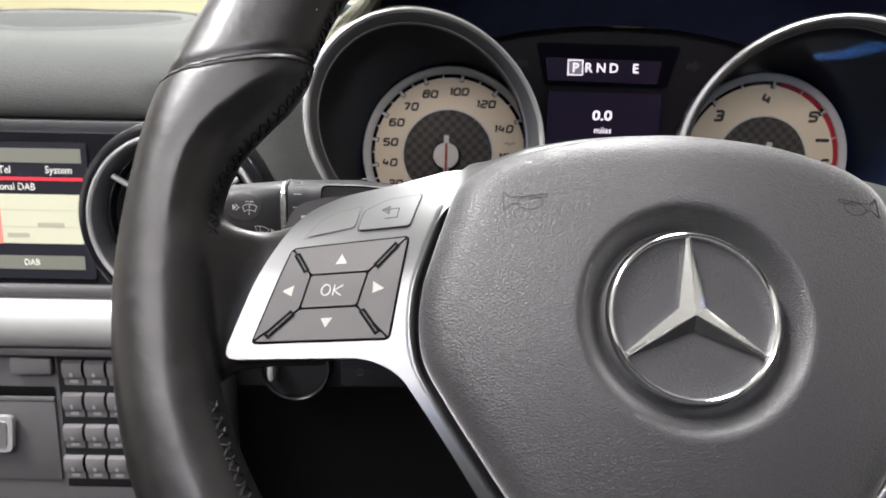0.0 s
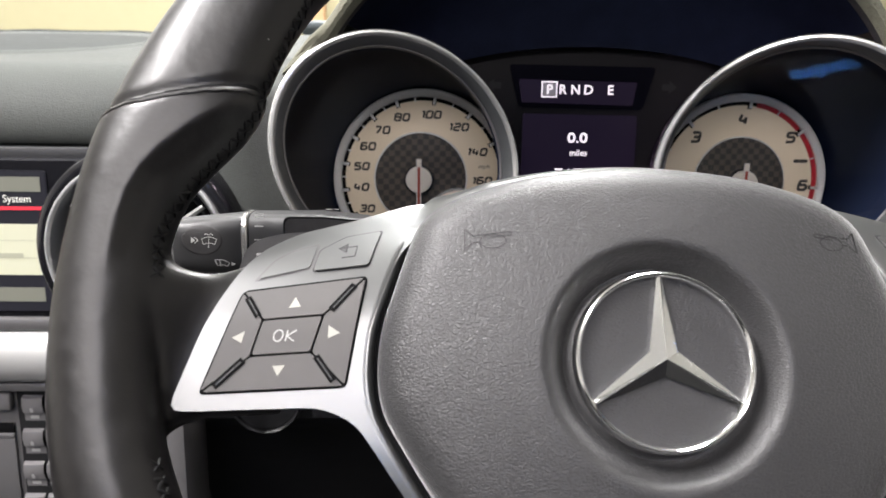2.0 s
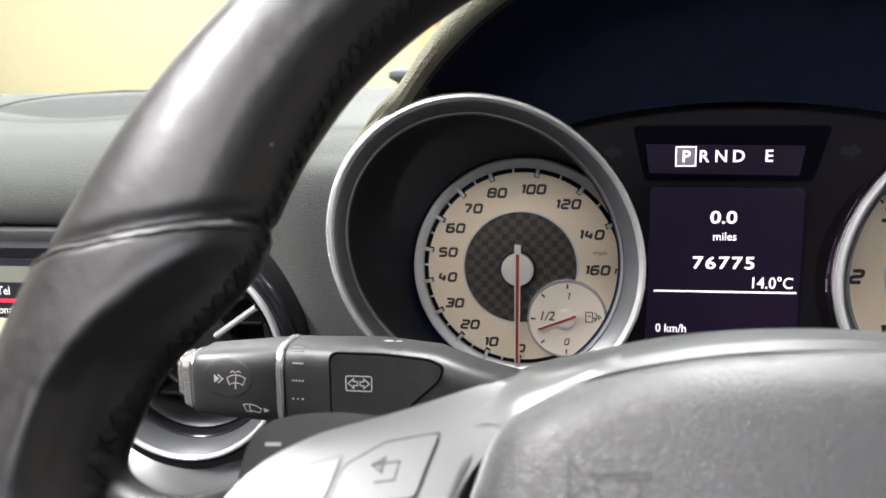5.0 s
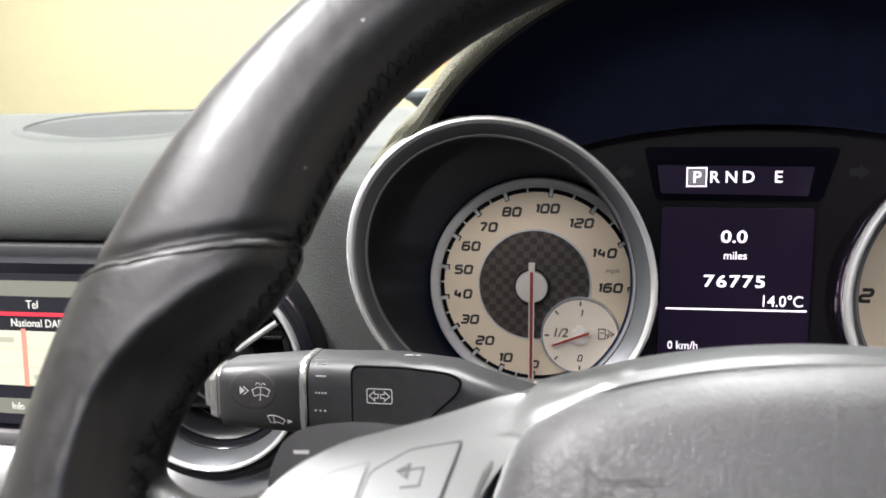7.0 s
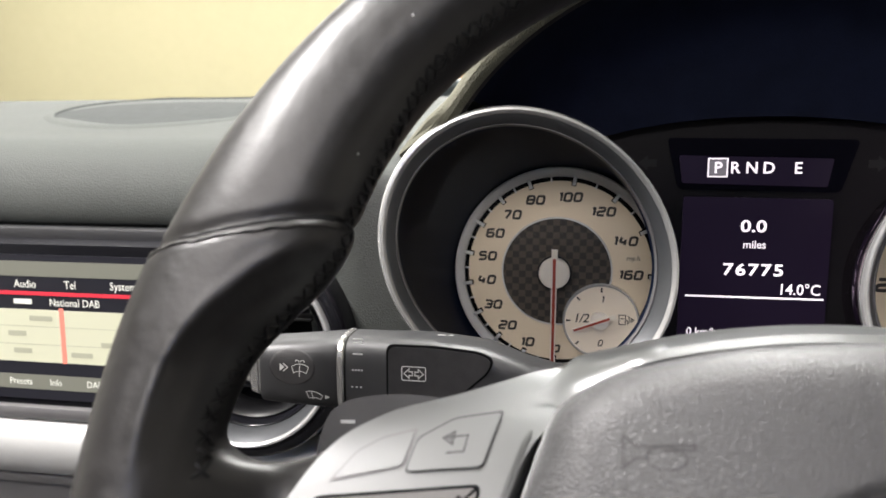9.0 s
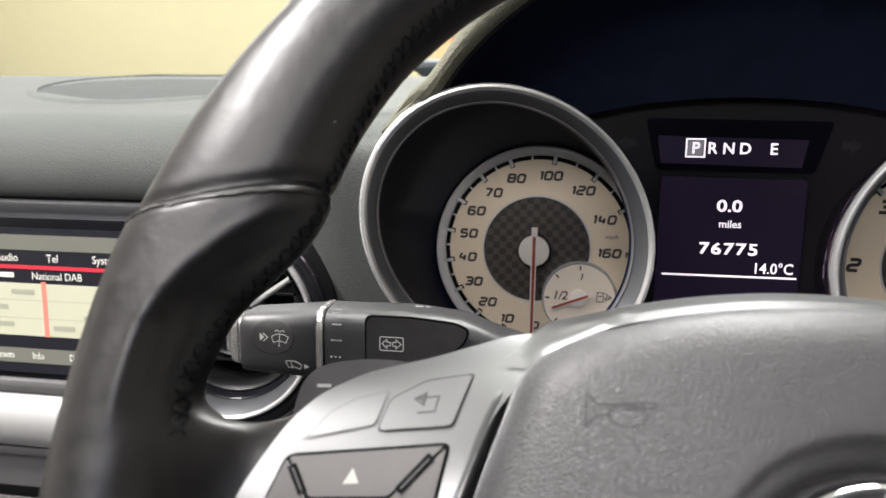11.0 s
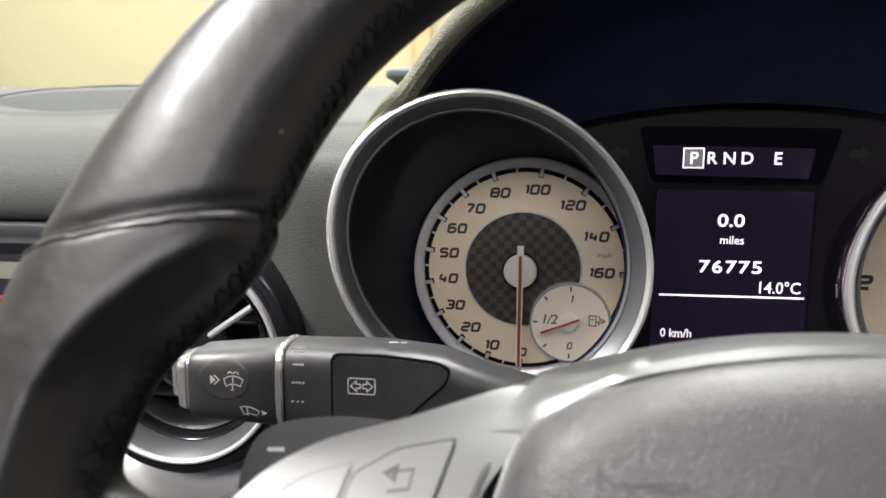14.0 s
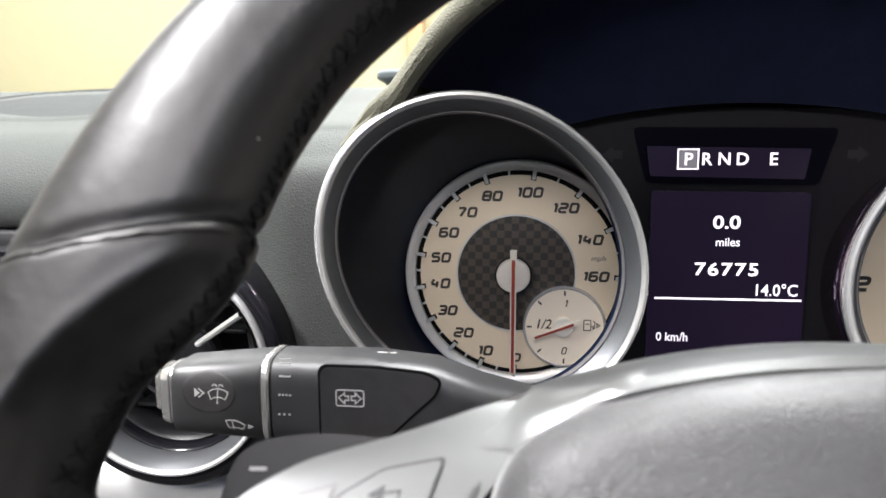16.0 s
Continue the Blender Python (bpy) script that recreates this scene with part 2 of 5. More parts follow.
# ---- building helpers (shapes in millimetres) ----
def part(name, bm, mat, parent=None, label="", smooth=True, auto=35):
    """Links a bmesh (in millimetres) as one mesh object."""
    bmesh.ops.recalc_face_normals(bm, faces=bm.faces)
    bmesh.ops.scale(bm, vec=(0.001,) * 3, verts=bm.verts)
    if smooth:
        lim = radians(auto)
        for f in bm.faces:
            f.smooth = True
        for e in bm.edges:
            if len(e.link_faces) == 2 and e.calc_face_angle(0) > lim:
                e.smooth = False
    me = bpy.data.meshes.new(name)
    bm.to_mesh(me)
    bm.free()
    me.materials.append(mat)
    ob = new(name, me)
    if parent:
        ob.parent = parent
    if label:
        ob["label"] = label
    return ob


def thing(name, label, category, m=None, group="", kind=""):
    ob = new(name)
    ob.empty_display_size = 0.02
    ob.matrix_world = m if m else Matrix.Identity(4)
    return tagged(ob, label, category, group, kind)


def frame_matrix(origin, ax, ay, az):
    m = Matrix((ax, ay, az)).transposed().to_4x4()
    m.translation = origin
    return m


def round_poly(pts, r, seg=4):
    """A closed outline with rounded corners."""
    out = []
    n = len(pts)
    for i in range(n):
        p, q, s = Vector(pts[i - 1]), Vector(pts[i]), Vector(pts[(i + 1) % n])
        a, b = p - q, s - q
        k = min(r, a.length * 0.45, b.length * 0.45)
        a, b = q + a.normalized() * k, q + b.normalized() * k
        for j in range(seg + 1):
            t = j / seg
            out.append(tuple(a * (1 - t) ** 2 + q * 2 * t * (1 - t) + b * t ** 2))
    return out


def spline(pts, per=6, closed=True):
    out = []
    n = len(pts)
    for i in range(n if closed else n - 1):
        if closed:
            p = [Vector(pts[(i + k) % n]) for k in (-1, 0, 1, 2)]
        else:
            p = [Vector(pts[min(max(i + k, 0), n - 1)]) for k in (-1, 0, 1, 2)]
        for j in range(per):
            t = j / per
            out.append(tuple(0.5 * (2 * p[1] + (p[2] - p[0]) * t + (2 * p[0] - 5 * p[1] + 4 * p[2] - p[3]) * t * t
                                    + (3 * p[1] - p[0] - 3 * p[2] + p[3]) * t ** 3)))
    if not closed:
        out.append(tuple(pts[-1]))
    return out


def plate(outline, depth, bev, top=0.0, bend=None, cuts=()):
    """A slab with the outline in x, y, its bevelled face at z = top; bend(x, y) shifts it in z."""
    bm = bmesh.new()
    vs = [bm.verts.new((x, y, 0)) for x, y in outline]
    f = bm.faces.new(vs)
    f.normal_update()
    if f.normal.z < 0:
        f.normal_flip()
    if bev:
        bmesh.ops.inset_region(bm, faces=[f], thickness=bev, depth=0, use_even_offset=True)
        inner = set(f.verts)
        for v in bm.verts:
            if v not in inner:
                v.co.z -= bev
    rim = [e for e in bm.edges if e.is_boundary]
    ext = bmesh.ops.extrude_edge_only(bm, edges=rim)
    for v in ext["geom"]:
        if isinstance(v, bmesh.types.BMVert):
            v.co.z -= depth
    for c in cuts:
        bmesh.ops.bisect_plane(bm, geom=bm.verts[:] + bm.edges[:] + bm.faces[:], plane_co=(0, c, 0), plane_no=(0, 1, 0))
    bmesh.ops.triangulate(bm, faces=[q for q in bm.faces if len(q.verts) > 4])
    for v in bm.verts:
        v.co.z += top + (bend(v.co.x, v.co.y) if bend else 0)
    return bm


def loft(rings, closed=True, caps=False):
    """Quads between rows of points."""
    bm = bmesh.new()
    rows = [[bm.verts.new(p) for p in r] for r in rings]
    n = len(rows[0])
    for a, b in zip(rows, rows[1:]):
        for i in range(n if closed else n - 1):
            j = (i + 1) % n
            bm.faces.new((a[i], a[j], b[j], b[i]))
    if caps:
        bm.faces.new(rows[0])
        bm.faces.new(rows[-1])
    return bm


def lathe(profile, seg=72, cx=0.0, cy=0.0, loop=False):
    """Turns a profile of (radius, z) round the z axis at cx, cy."""
    rings = []
    for r, z in profile + (profile[:1] if loop else []):
        rings.append([(cx + r * math.cos(2 * math.pi * i / seg), cy + r * math.sin(2 * math.pi * i / seg), z) for i in range(seg)])
    bm = loft(rings)
    if not loop:
        if profile[0][0] < 1e-6 or profile[-1][0] < 1e-6:
            bmesh.ops.remove_doubles(bm, verts=bm.verts, dist=1e-5)
    return bm


def box(x0, x1, y0, y1, z0, z1, bev=0.0, seg=2):
    bm = bmesh.new()
    bmesh.ops.create_cube(bm, size=1)
    for v in bm.verts:
        v.co = ((x0 + x1) / 2 + v.co.x * (x1 - x0), (y0 + y1) / 2 + v.co.y * (y1 - y0), (z0 + z1) / 2 + v.co.z * (z1 - z0))
    if bev:
        bmesh.ops.bevel(bm, geom=bm.edges[:], offset=bev, segments=seg, affect="EDGES", profile=0.5)
    return bm


def strokes(lines, w, z, h=0.12, bend=None):
    """Thin raised ribbons along polylines in x, y."""
    bm = bmesh.new()
    for pts in lines:
        pts = [Vector(p) for p in pts]
        closed = (pts[0] - pts[-1]).length < 1e-6
        if closed:
            pts = pts[:-1]
        n = len(pts)
        lo, hi = [], []
        for i, p in enumerate(pts):
            a = pts[i - 1] if (i or closed) else p
            b = pts[(i + 1) % n] if (i < n - 1 or closed) else p
            d1, d2 = (p - a), (b - p)
            d = (d1.normalized() if d1.length > 1e-9 else Vector((0, 0))) + (d2.normalized() if d2.length > 1e-9 else Vector((0, 0)))
            d = d.normalized() if d.length > 1e-9 else Vector((1, 0))
            k = Vector((-d.y, d.x)) * w / 2
            if d1.length > 1e-9 and d2.length > 1e-9:
                k *= 1 / max(0.4, d.dot(d2.normalized()))
            for side, out in ((1, lo), (-1, hi)):
                q = p + k * side
                zz = z + (bend(q.x, q.y) if bend else 0)
                out.append((bm.verts.new((q.x, q.y, zz)), bm.verts.new((q.x, q.y, zz - h))))
        for i in range(n if closed else n - 1):
            j = (i + 1) % n
            bm.faces.new((lo[i][0], lo[j][0], hi[j][0], hi[i][0]))
            bm.faces.new((lo[i][1], lo[j][1], lo[j][0], lo[i][0]))
            bm.faces.new((hi[i][0], hi[j][0], hi[j][1], hi[i][1]))
    return bm


def circle(cx, cy, rx, ry=None, seg=24, a0=0, a1=360):
    ry = rx if ry is None else ry
    return [(cx + rx * math.cos(radians(a0 + (a1 - a0) * i / seg)), cy + ry * math.sin(radians(a0 + (a1 - a0) * i / seg))) for i in range(seg + 1)]


def text(name, words, cap, mat, parent, x, y, z, shear=0.0, bold=0.0, align="CENTER", angle=0.0, wide=1.0, bend=None):
    """Lettering whose capitals are cap millimetres high, centred on x, y."""
    cu = bpy.data.curves.new(name, "FONT")
    cu.body, cu.size, cu.shear, cu.offset, cu.extrude, cu.align_x, cu.align_y = words, cap / 0.69, shear, bold, 0.06, align, "CENTER"
    cu.resolution_u = 3
    ob = new(name, cu)
    dg = bpy.context.evaluated_depsgraph_get()
    me = bpy.data.meshes.new_from_object(ob.evaluated_get(dg))
    bpy.data.objects.remove(ob)
    ys = [v.co.y for v in me.vertices]
    mid = (max(ys) + min(ys)) / 2
    c, s = math.cos(radians(angle)), math.sin(radians(angle))
    for v in me.vertices:
        px, py = v.co.x * wide, v.co.y - mid
        qx, qy = x + px * c - py * s, y + px * s + py * c
        v.co = (qx * 0.001, qy * 0.001, (z + v.co.z + (bend(qx, qy) if bend else 0)) * 0.001)
    me.materials.append(mat)
    ob = new(name, me)
    ob.parent = parent
    return ob


def soften(pts, r=0.3, seg=4):
    """An open polyline with rounded bends."""
    out = [tuple(pts[0])]
    for p, q, s in zip(pts, pts[1:], pts[2:]):
        p, q, s = Vector(p), Vector(q), Vector(s)
        k = min(r, (p - q).length * 0.48, (s - q).length * 0.48)
        a, b = q + (p - q).normalized() * k, q + (s - q).normalized() * k
        for j in range(seg + 1):
            t = j / seg
            out.append(tuple(a * (1 - t) ** 2 + q * 2 * t * (1 - t) + b * t ** 2))
    return out + [tuple(pts[-1])]


# square, slanted numerals on a grid one unit wide and high
GLYPHS = {"0": [[(0.5, 0), (0, 0), (0, 1), (1, 1), (1, 0), (0.5, 0)]], "1": [[(0.3, 0.86), (0.62, 1), (0.62, 0)]], "2": [[(0, 1), (1, 1), (1, 0.52), (0, 0.48), (0, 0), (1, 0)]],
          "3": [[(0, 1), (1, 1), (1, 0), (0, 0)], [(0.25, 0.5), (1, 0.5)]], "4": [[(0.2, 1), (0, 0.34), (1, 0.34)], [(0.78, 0.72), (0.78, 0)]], "5": [[(1, 1), (0, 1), (0, 0.55), (1, 0.55), (1, 0), (0, 0)]],
          "6": [[(1, 1), (0, 1), (0, 0), (1, 0), (1, 0.55), (0, 0.55)]], "7": [[(0, 1), (1, 1), (0.4, 0)]], "8": [[(0.5, 0), (0, 0), (0, 1), (1, 1), (1, 0), (0.5, 0)], [(0, 0.52), (1, 0.52)]],
          "/": [[(0.15, -0.1), (0.75, 1.1)]]}


def numeral(words, h, mat, parent, x, y, z, wide=0.66, gap=0.32, weight=0.24, shear=0.2):
    """Digits h high over their strokes, centred on x, y."""
    adv = [(0.62 if c == "1" else (0.75 if c == "/" else 1.0)) * wide * h + gap * h for c in words]
    x0 = -(sum(adv) - gap * h) / 2
    lines = []
    for c, a in zip(words, adv):
        for g in GLYPHS[c]:
            pts = [(u * wide * h, v * h * (1 - weight)) for u, v in g]
            pts = soften(pts, 0.2 * h)
            lines.append([(x + x0 + u + (v - h * 0.4) * shear, y + v - h * (1 - weight) / 2) for u, v in pts])
        x0 += a
    return part("numeral", strokes(lines, weight * h, z + 0.1, 0.12), mat, parent, smooth=False)


# ---- room round the car ----
def room_box(name, x0, x1, y0, y1, z0, z1, mat, label, category):
    return tagged(part(name, box(x0 * 1000, x1 * 1000, y0 * 1000, y1 * 1000, z0 * 1000, z1 * 1000), mat, smooth=False), label, category, kind="structure")


room_box("floor", -4.2, 4.2, -3.6, 4.8, -0.15, 0.0, M_FLOOR, "grey concrete garage floor under the car", "floor")
room_box("ceiling", -4.2, 4.2, -3.6, 4.8, 2.75, 2.9, M_CEIL, "plain white painted garage ceiling", "ceiling")
room_box("wall_north", -4.2, 4.2, 4.6, 4.8, 0.0, 2.75, M_WALL, "cream painted wall beyond the windscreen", "wall")
room_box("wall_south", -4.2, 4.2, -3.6, -3.4, 0.0, 2.75, M_SHUTTER, "grey roller shutter wall behind the car", "wall")
room_box("wall_west", -4.2, -4.0, -3.4, 4.6, 0.0, 2.75, M_SIDEWALL, "pale painted wall on the passenger side", "wall")
room_box("wall_east", 4.0, 4.2, -3.4, 4.6, 0.0, 2.75, M_SIDEWALL, "pale painted wall on the driver side", "wall")
win = thing("window_1", "high glazed strip above the shutter with blue daylight", "window", pose(0.2, -3.395, 2.24), kind="structure")
part("window_frame", box(-830, 830, -6, 12, -90, 90, 4), M_CONSOLE, win)
part("pane", box(-790, 790, 11, 15, -52, 52), M_DAYLIGHT, win, smooth=False)
tagged(part("post", box(-705, -615, 4500, 4597, 0, 2750, 6), M_TAN), "tan painted timber post against the cream wall", "post")


# Glowing fittings added where the unseen lamps hang.
def added_ceiling_light(x, y, half_x, half_y):
    t = thing("added_ceiling_light", "white lamp panel added on the ceiling, out of view", "ceiling light", pose(x, y, 2.75), group="ceiling lamps")
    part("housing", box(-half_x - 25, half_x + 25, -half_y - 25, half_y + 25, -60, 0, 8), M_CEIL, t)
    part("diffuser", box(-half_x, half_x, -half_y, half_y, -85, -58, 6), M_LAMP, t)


added_ceiling_light(-1.25, -0.15, 170, 600)
added_ceiling_light(0.3, 1.45, 300, 900)
added_ceiling_light(-0.65, -2.3, 1100, 600)
added_ceiling_light(-1.7, 3.5, 2200, 450)

# car shell that closes the cabin, dark and plain
room_box("cabin_floor", -1.25, 0.65, -0.75, 1.0, 0.18, 0.24, M_CARPET, "black carpet on the car's floor", "car floor")
room_box("bulkhead_rear", -1.25, 0.65, -0.80, -0.75, 0.24, 0.85, M_CARPET, "plain black rear bulkhead of the cabin", "bulkhead")
room_box("door_panel_driver", 0.60, 0.65, -0.75, 1.0, 0.24, 0.66, M_BLACK, "black door panel on the driver side", "door panel")
room_box("door_panel_passenger", -1.25, -1.20, -0.75, 1.0, 0.24, 0.66, M_BLACK, "black door panel on the passenger side", "door panel")
room_box("bulkhead_front", -1.25, 0.65, 0.95, 1.0, 0.24, 0.90, M_CARPET, "black carpeted front bulkhead of the footwell", "bulkhead")

# ---- dashboard ----
XC = 115.0          # middle of the instrument cluster, mm


def smoothstep(a, b, v):
    k = min(max((v - a) / (b - a), 0), 1)
    return k * k * (3 - 2 * k)


def lerp_table(table, v):
    for (a, p), (b, q) in zip(table, table[1:]):
        if v <= b:
            k = min(max((v - a) / (b - a), 0), 1)
            return p + (q - p) * k
    return table[-1][1]


def dash_front(x):
    """How far ahead the dash's rolled front edge lies."""
    return 497 - 62 * smoothstep(-185, -85, x)


def build_dash():
    dash = thing("dashboard", "black grained leather dashboard with a soft rolled front edge", "dashboard")
    xs = [-1190 + i * 40 for i in range(22)] + [-330 + i * 8 for i in range(27)] + [-118 + i * 2.5 for i in range(28)]
    rings = []
    for x in xs:
        yf = dash_front(x)
        back = 985 - 0.00006 * (x + 300) ** 2
        # from the windscreen edge forwards, over the roll and down the face
        prof = [(950, back - 40), (925, back - 22), (880, back - 10), (800, back - 1), (720, 983), (620, 964), (yf + 60, 949), (yf + 34, 942), (yf + 16, 932), (yf + 5, 918), (yf, 904), (yf + 1, 893), (yf + 8, 889), (yf + 30, 889)]
        if x > -190:
            k = smoothstep(-190, -120, x)
            prof = prof[:10] + [(yf + 2 + 6 * k, 904 - 30 * k), (yf + 1 + 12 * k, 893 - 70 * k), (yf + 8 + 10 * k, 889 - 120 * k), (yf + 30, 889 - 170 * k)]
        rings.append([(x, y, z) for y, z in spline(prof, 7, closed=False)])
    bm = loft(rings, closed=False)
    # opening round the speedometer tube
    cut = [f for f in bm.faces if math.hypot(f.calc_center_median().x - 1.5, f.calc_center_median().z - 885) < 61.5 and f.calc_center_median().y < 540]
    bmesh.ops.delete(bm, geom=cut, context="FACES")
    part("top_pad", bm, M_DASH, dash)
    # the pad runs on behind the instrument hood
    rings = []
    for i in range(27):
        x = -52 + i * 25
        back = 985 - 0.00006 * (x + 300) ** 2
        rings.append([(x, y, z - 0.02 * (x + 52)) for y, z in spline([(950, back - 40), (925, back - 22), (880, back - 10), (800, back - 1), (720, 983), (620, 964), (560, 949)], 5, closed=False)])
    part("top_pad_rear", loft(rings, closed=False), M_DASH, dash)
    # flat face strip under the roll
    part("trim_strip", box(-1190, -188, 488, 520, 878, 888.5, 1.2), M_STALK, dash, "dark grey strip under the leather roll")
    # oval speaker cover, sunk inside a low leather lip
    def oval(table):
        rings = []
        for k, h in table:
            row = []
            for i in range(72):
                a = 2 * math.pi * i / 72
                x, y = -305 + 97 * k * math.cos(a), 650 + 76 * k * math.sin(a)
                row.append((x, y, lerp_table([(557, 949), (620, 964), (670, 974.2), (720, 983), (800, 984), (880, 975)], y) + h))
            rings.append(row)
        return loft(rings)
    part("speaker_lip", oval(((1.14, -1.2), (1.08, 0.6), (1.04, 1.5), (1.015, 1.9), (1.0, 1.7))), M_DASH, dash)
    part("speaker_cover", oval(((1.0, 1.75), (0.99, 0.3), (0.97, 0.2), (0.85, 0.4), (0.7, 0.6), (0.55, 0.7), (0.4, 0.8), (0.25, 0.8), (0.1, 0.8), (0.02, 0.8))), M_GRILLE, dash, "oval grey cloth speaker cover")
    return dash


build_dash()


def build_binnacle():
    hood = thing("instrument_hood", "black leather hood arched over the instruments", "dashboard hood")

    def arc(a, b, y, z0=900, n=48, lo=14, hi=166, flare=0.0):
        pts = []
        for i in range(n + 1):
            t = radians(hi - (hi - lo) * i / n)
            s = max(math.sin(t), -0.6)
            out = flare * (1 - smoothstep(9, 27, math.degrees(math.asin(s))))
            pts.append((XC + (a + out) * math.cos(t), y + 2.4 * max(0.0, out - 6), z0 + b * s))
        return pts
    # the lip's inner rows stop short of the dial tubes
    rows = []
    for k, (w, h, y, gap) in enumerate(((163.6, 124, 419, 25), (164.3, 126, 415.5, 24), (165.3, 129, 413.5, 22), (166.6, 133, 413, 19), (167.8, 137, 414, 15), (168.6, 141, 417, 12), (169.6, 143, 424, 9), (173, 144, 442, 7), (182, 139, 520, 8), (198, 122, 640, 12), (216, 92, 760, 14))):
        rows.append(arc(w, h, y, lo=gap, hi=180 - gap, flare=30 * smoothstep(0.5, 4.5, k)))
    bm = loft(rows, closed=False)
    bm.verts.ensure_lookup_table()
    for k in (0, 48):
        bm.faces.new([bm.verts[j * 49 + k] for j in range(8)])
    part("hood_shell", bm, M_HOODLIT, hood)
    seal = [arc(w, h, y, lo=g, hi=180 - g) for w, h, y, g in ((163.7, 124.1, 418.6, 25), (163.2, 123.6, 420.0, 25.5), (162.6, 123.0, 422.5, 26))]
    part("edge_seal", loft(seal, closed=False), M_SEAL, hood, "dark felt strip along the hood's edge")
    lip = [arc(162.8, 123.2, 422, lo=29, hi=151), arc(161.1, 121.3, 430, lo=29, hi=151), arc(157, 114, 444, lo=30.5, hi=149.5), arc(152, 100, 458, lo=33, hi=147), arc(148, 76, 468, lo=36, hi=144), arc(140, 54, 474, lo=40, hi=140)]
    part("hood_lining", loft(lip, closed=False), M_HOODIN, hood, "flocked black lining")
    return hood


build_binnacle()


# ---- instrument cluster: x right, y up, z towards the driver ----
MC = frame_matrix((XC * 0.001, 0.484, 0.871), (1, 0, 0), (0, 0, 1), (0, -1, 0))
CLUSTER = thing("instrument_cluster", "instrument cluster with two beige dials and a violet display", "instrument cluster", MC)


def ring_arc(r0, r1, z, a0, a1, cx, cy, seg=40, h=0.4):
    o = circle(cx, cy, r1, seg=seg, a0=a0, a1=a1) + circle(cx, cy, r0, seg=seg, a0=a1, a1=a0)
    return plate(o, h, 0, z)


def bar_at(cx, cy, ang, r0, r1, w, z, h=0.5):
    c, s = math.cos(radians(ang)), math.sin(radians(ang))
    o = [(cx + r * c - k * s, cy + r * s + k * c) for r, k in ((r0, -w / 2), (r1, -w / 2), (r1, w / 2), (r0, w / 2))]
    return plate(o, h, 0.12, z)


def needle(name, cx, cy, ang, tail, tip, w, hub_r, z, parent):
    """A pale needle with a red stripe and a round hub."""
    c, s = math.cos(radians(ang)), math.sin(radians(ang))

    def q(r, k):
        return (cx + r * c - k * s, cy + r * s + k * c)
    n = part(name, plate([q(-tail, -w / 2), q(tip, -w * 0.4), q(tip, w * 0.4), q(-tail, w / 2)], 1.0, 0.25, z), M_NEEDLE, parent, "white needle with a red stripe")
    part("stripe", plate([q(-tail * 0.62, -w * 0.25), q(tip - 0.4, -w * 0.22), q(tip - 0.4, w * 0.22), q(-tail * 0.62, w * 0.25)], 0.3, 0, z + 0.22), M_RED, n)
    part("hub", lathe([(0, z - 0.5), (hub_r * 0.75, z - 0.55), (hub_r * 0.95, z - 0.9), (hub_r, z - 1.6), (hub_r, z - 5.5), (0, z - 5.5)], 40, cx, cy), M_NEEDLE, n)
    if tip > 20:
        part("hub_collar", lathe([(0, z - 4.3), (hub_r * 1.12, z - 4.3), (hub_r * 1.12, z - 6), (0, z - 6)], 40, cx, cy), M_BLACK, n)
    return n


# the bezels are slightly oval and canted
BEZ_E1 = {-1: Vector((1, 0, -0.2027)), 1: Vector((1, 0, 0.26))}
BEZ_E2 = {-1: Vector((-0.146, 1.009, 0)), 1: Vector((0.19, 1.009, 0))}
BEZ_C = {-1: Vector((-114.6, 17.4, 64.0)), 1: Vector((100.9, 17.7, 69.5))}


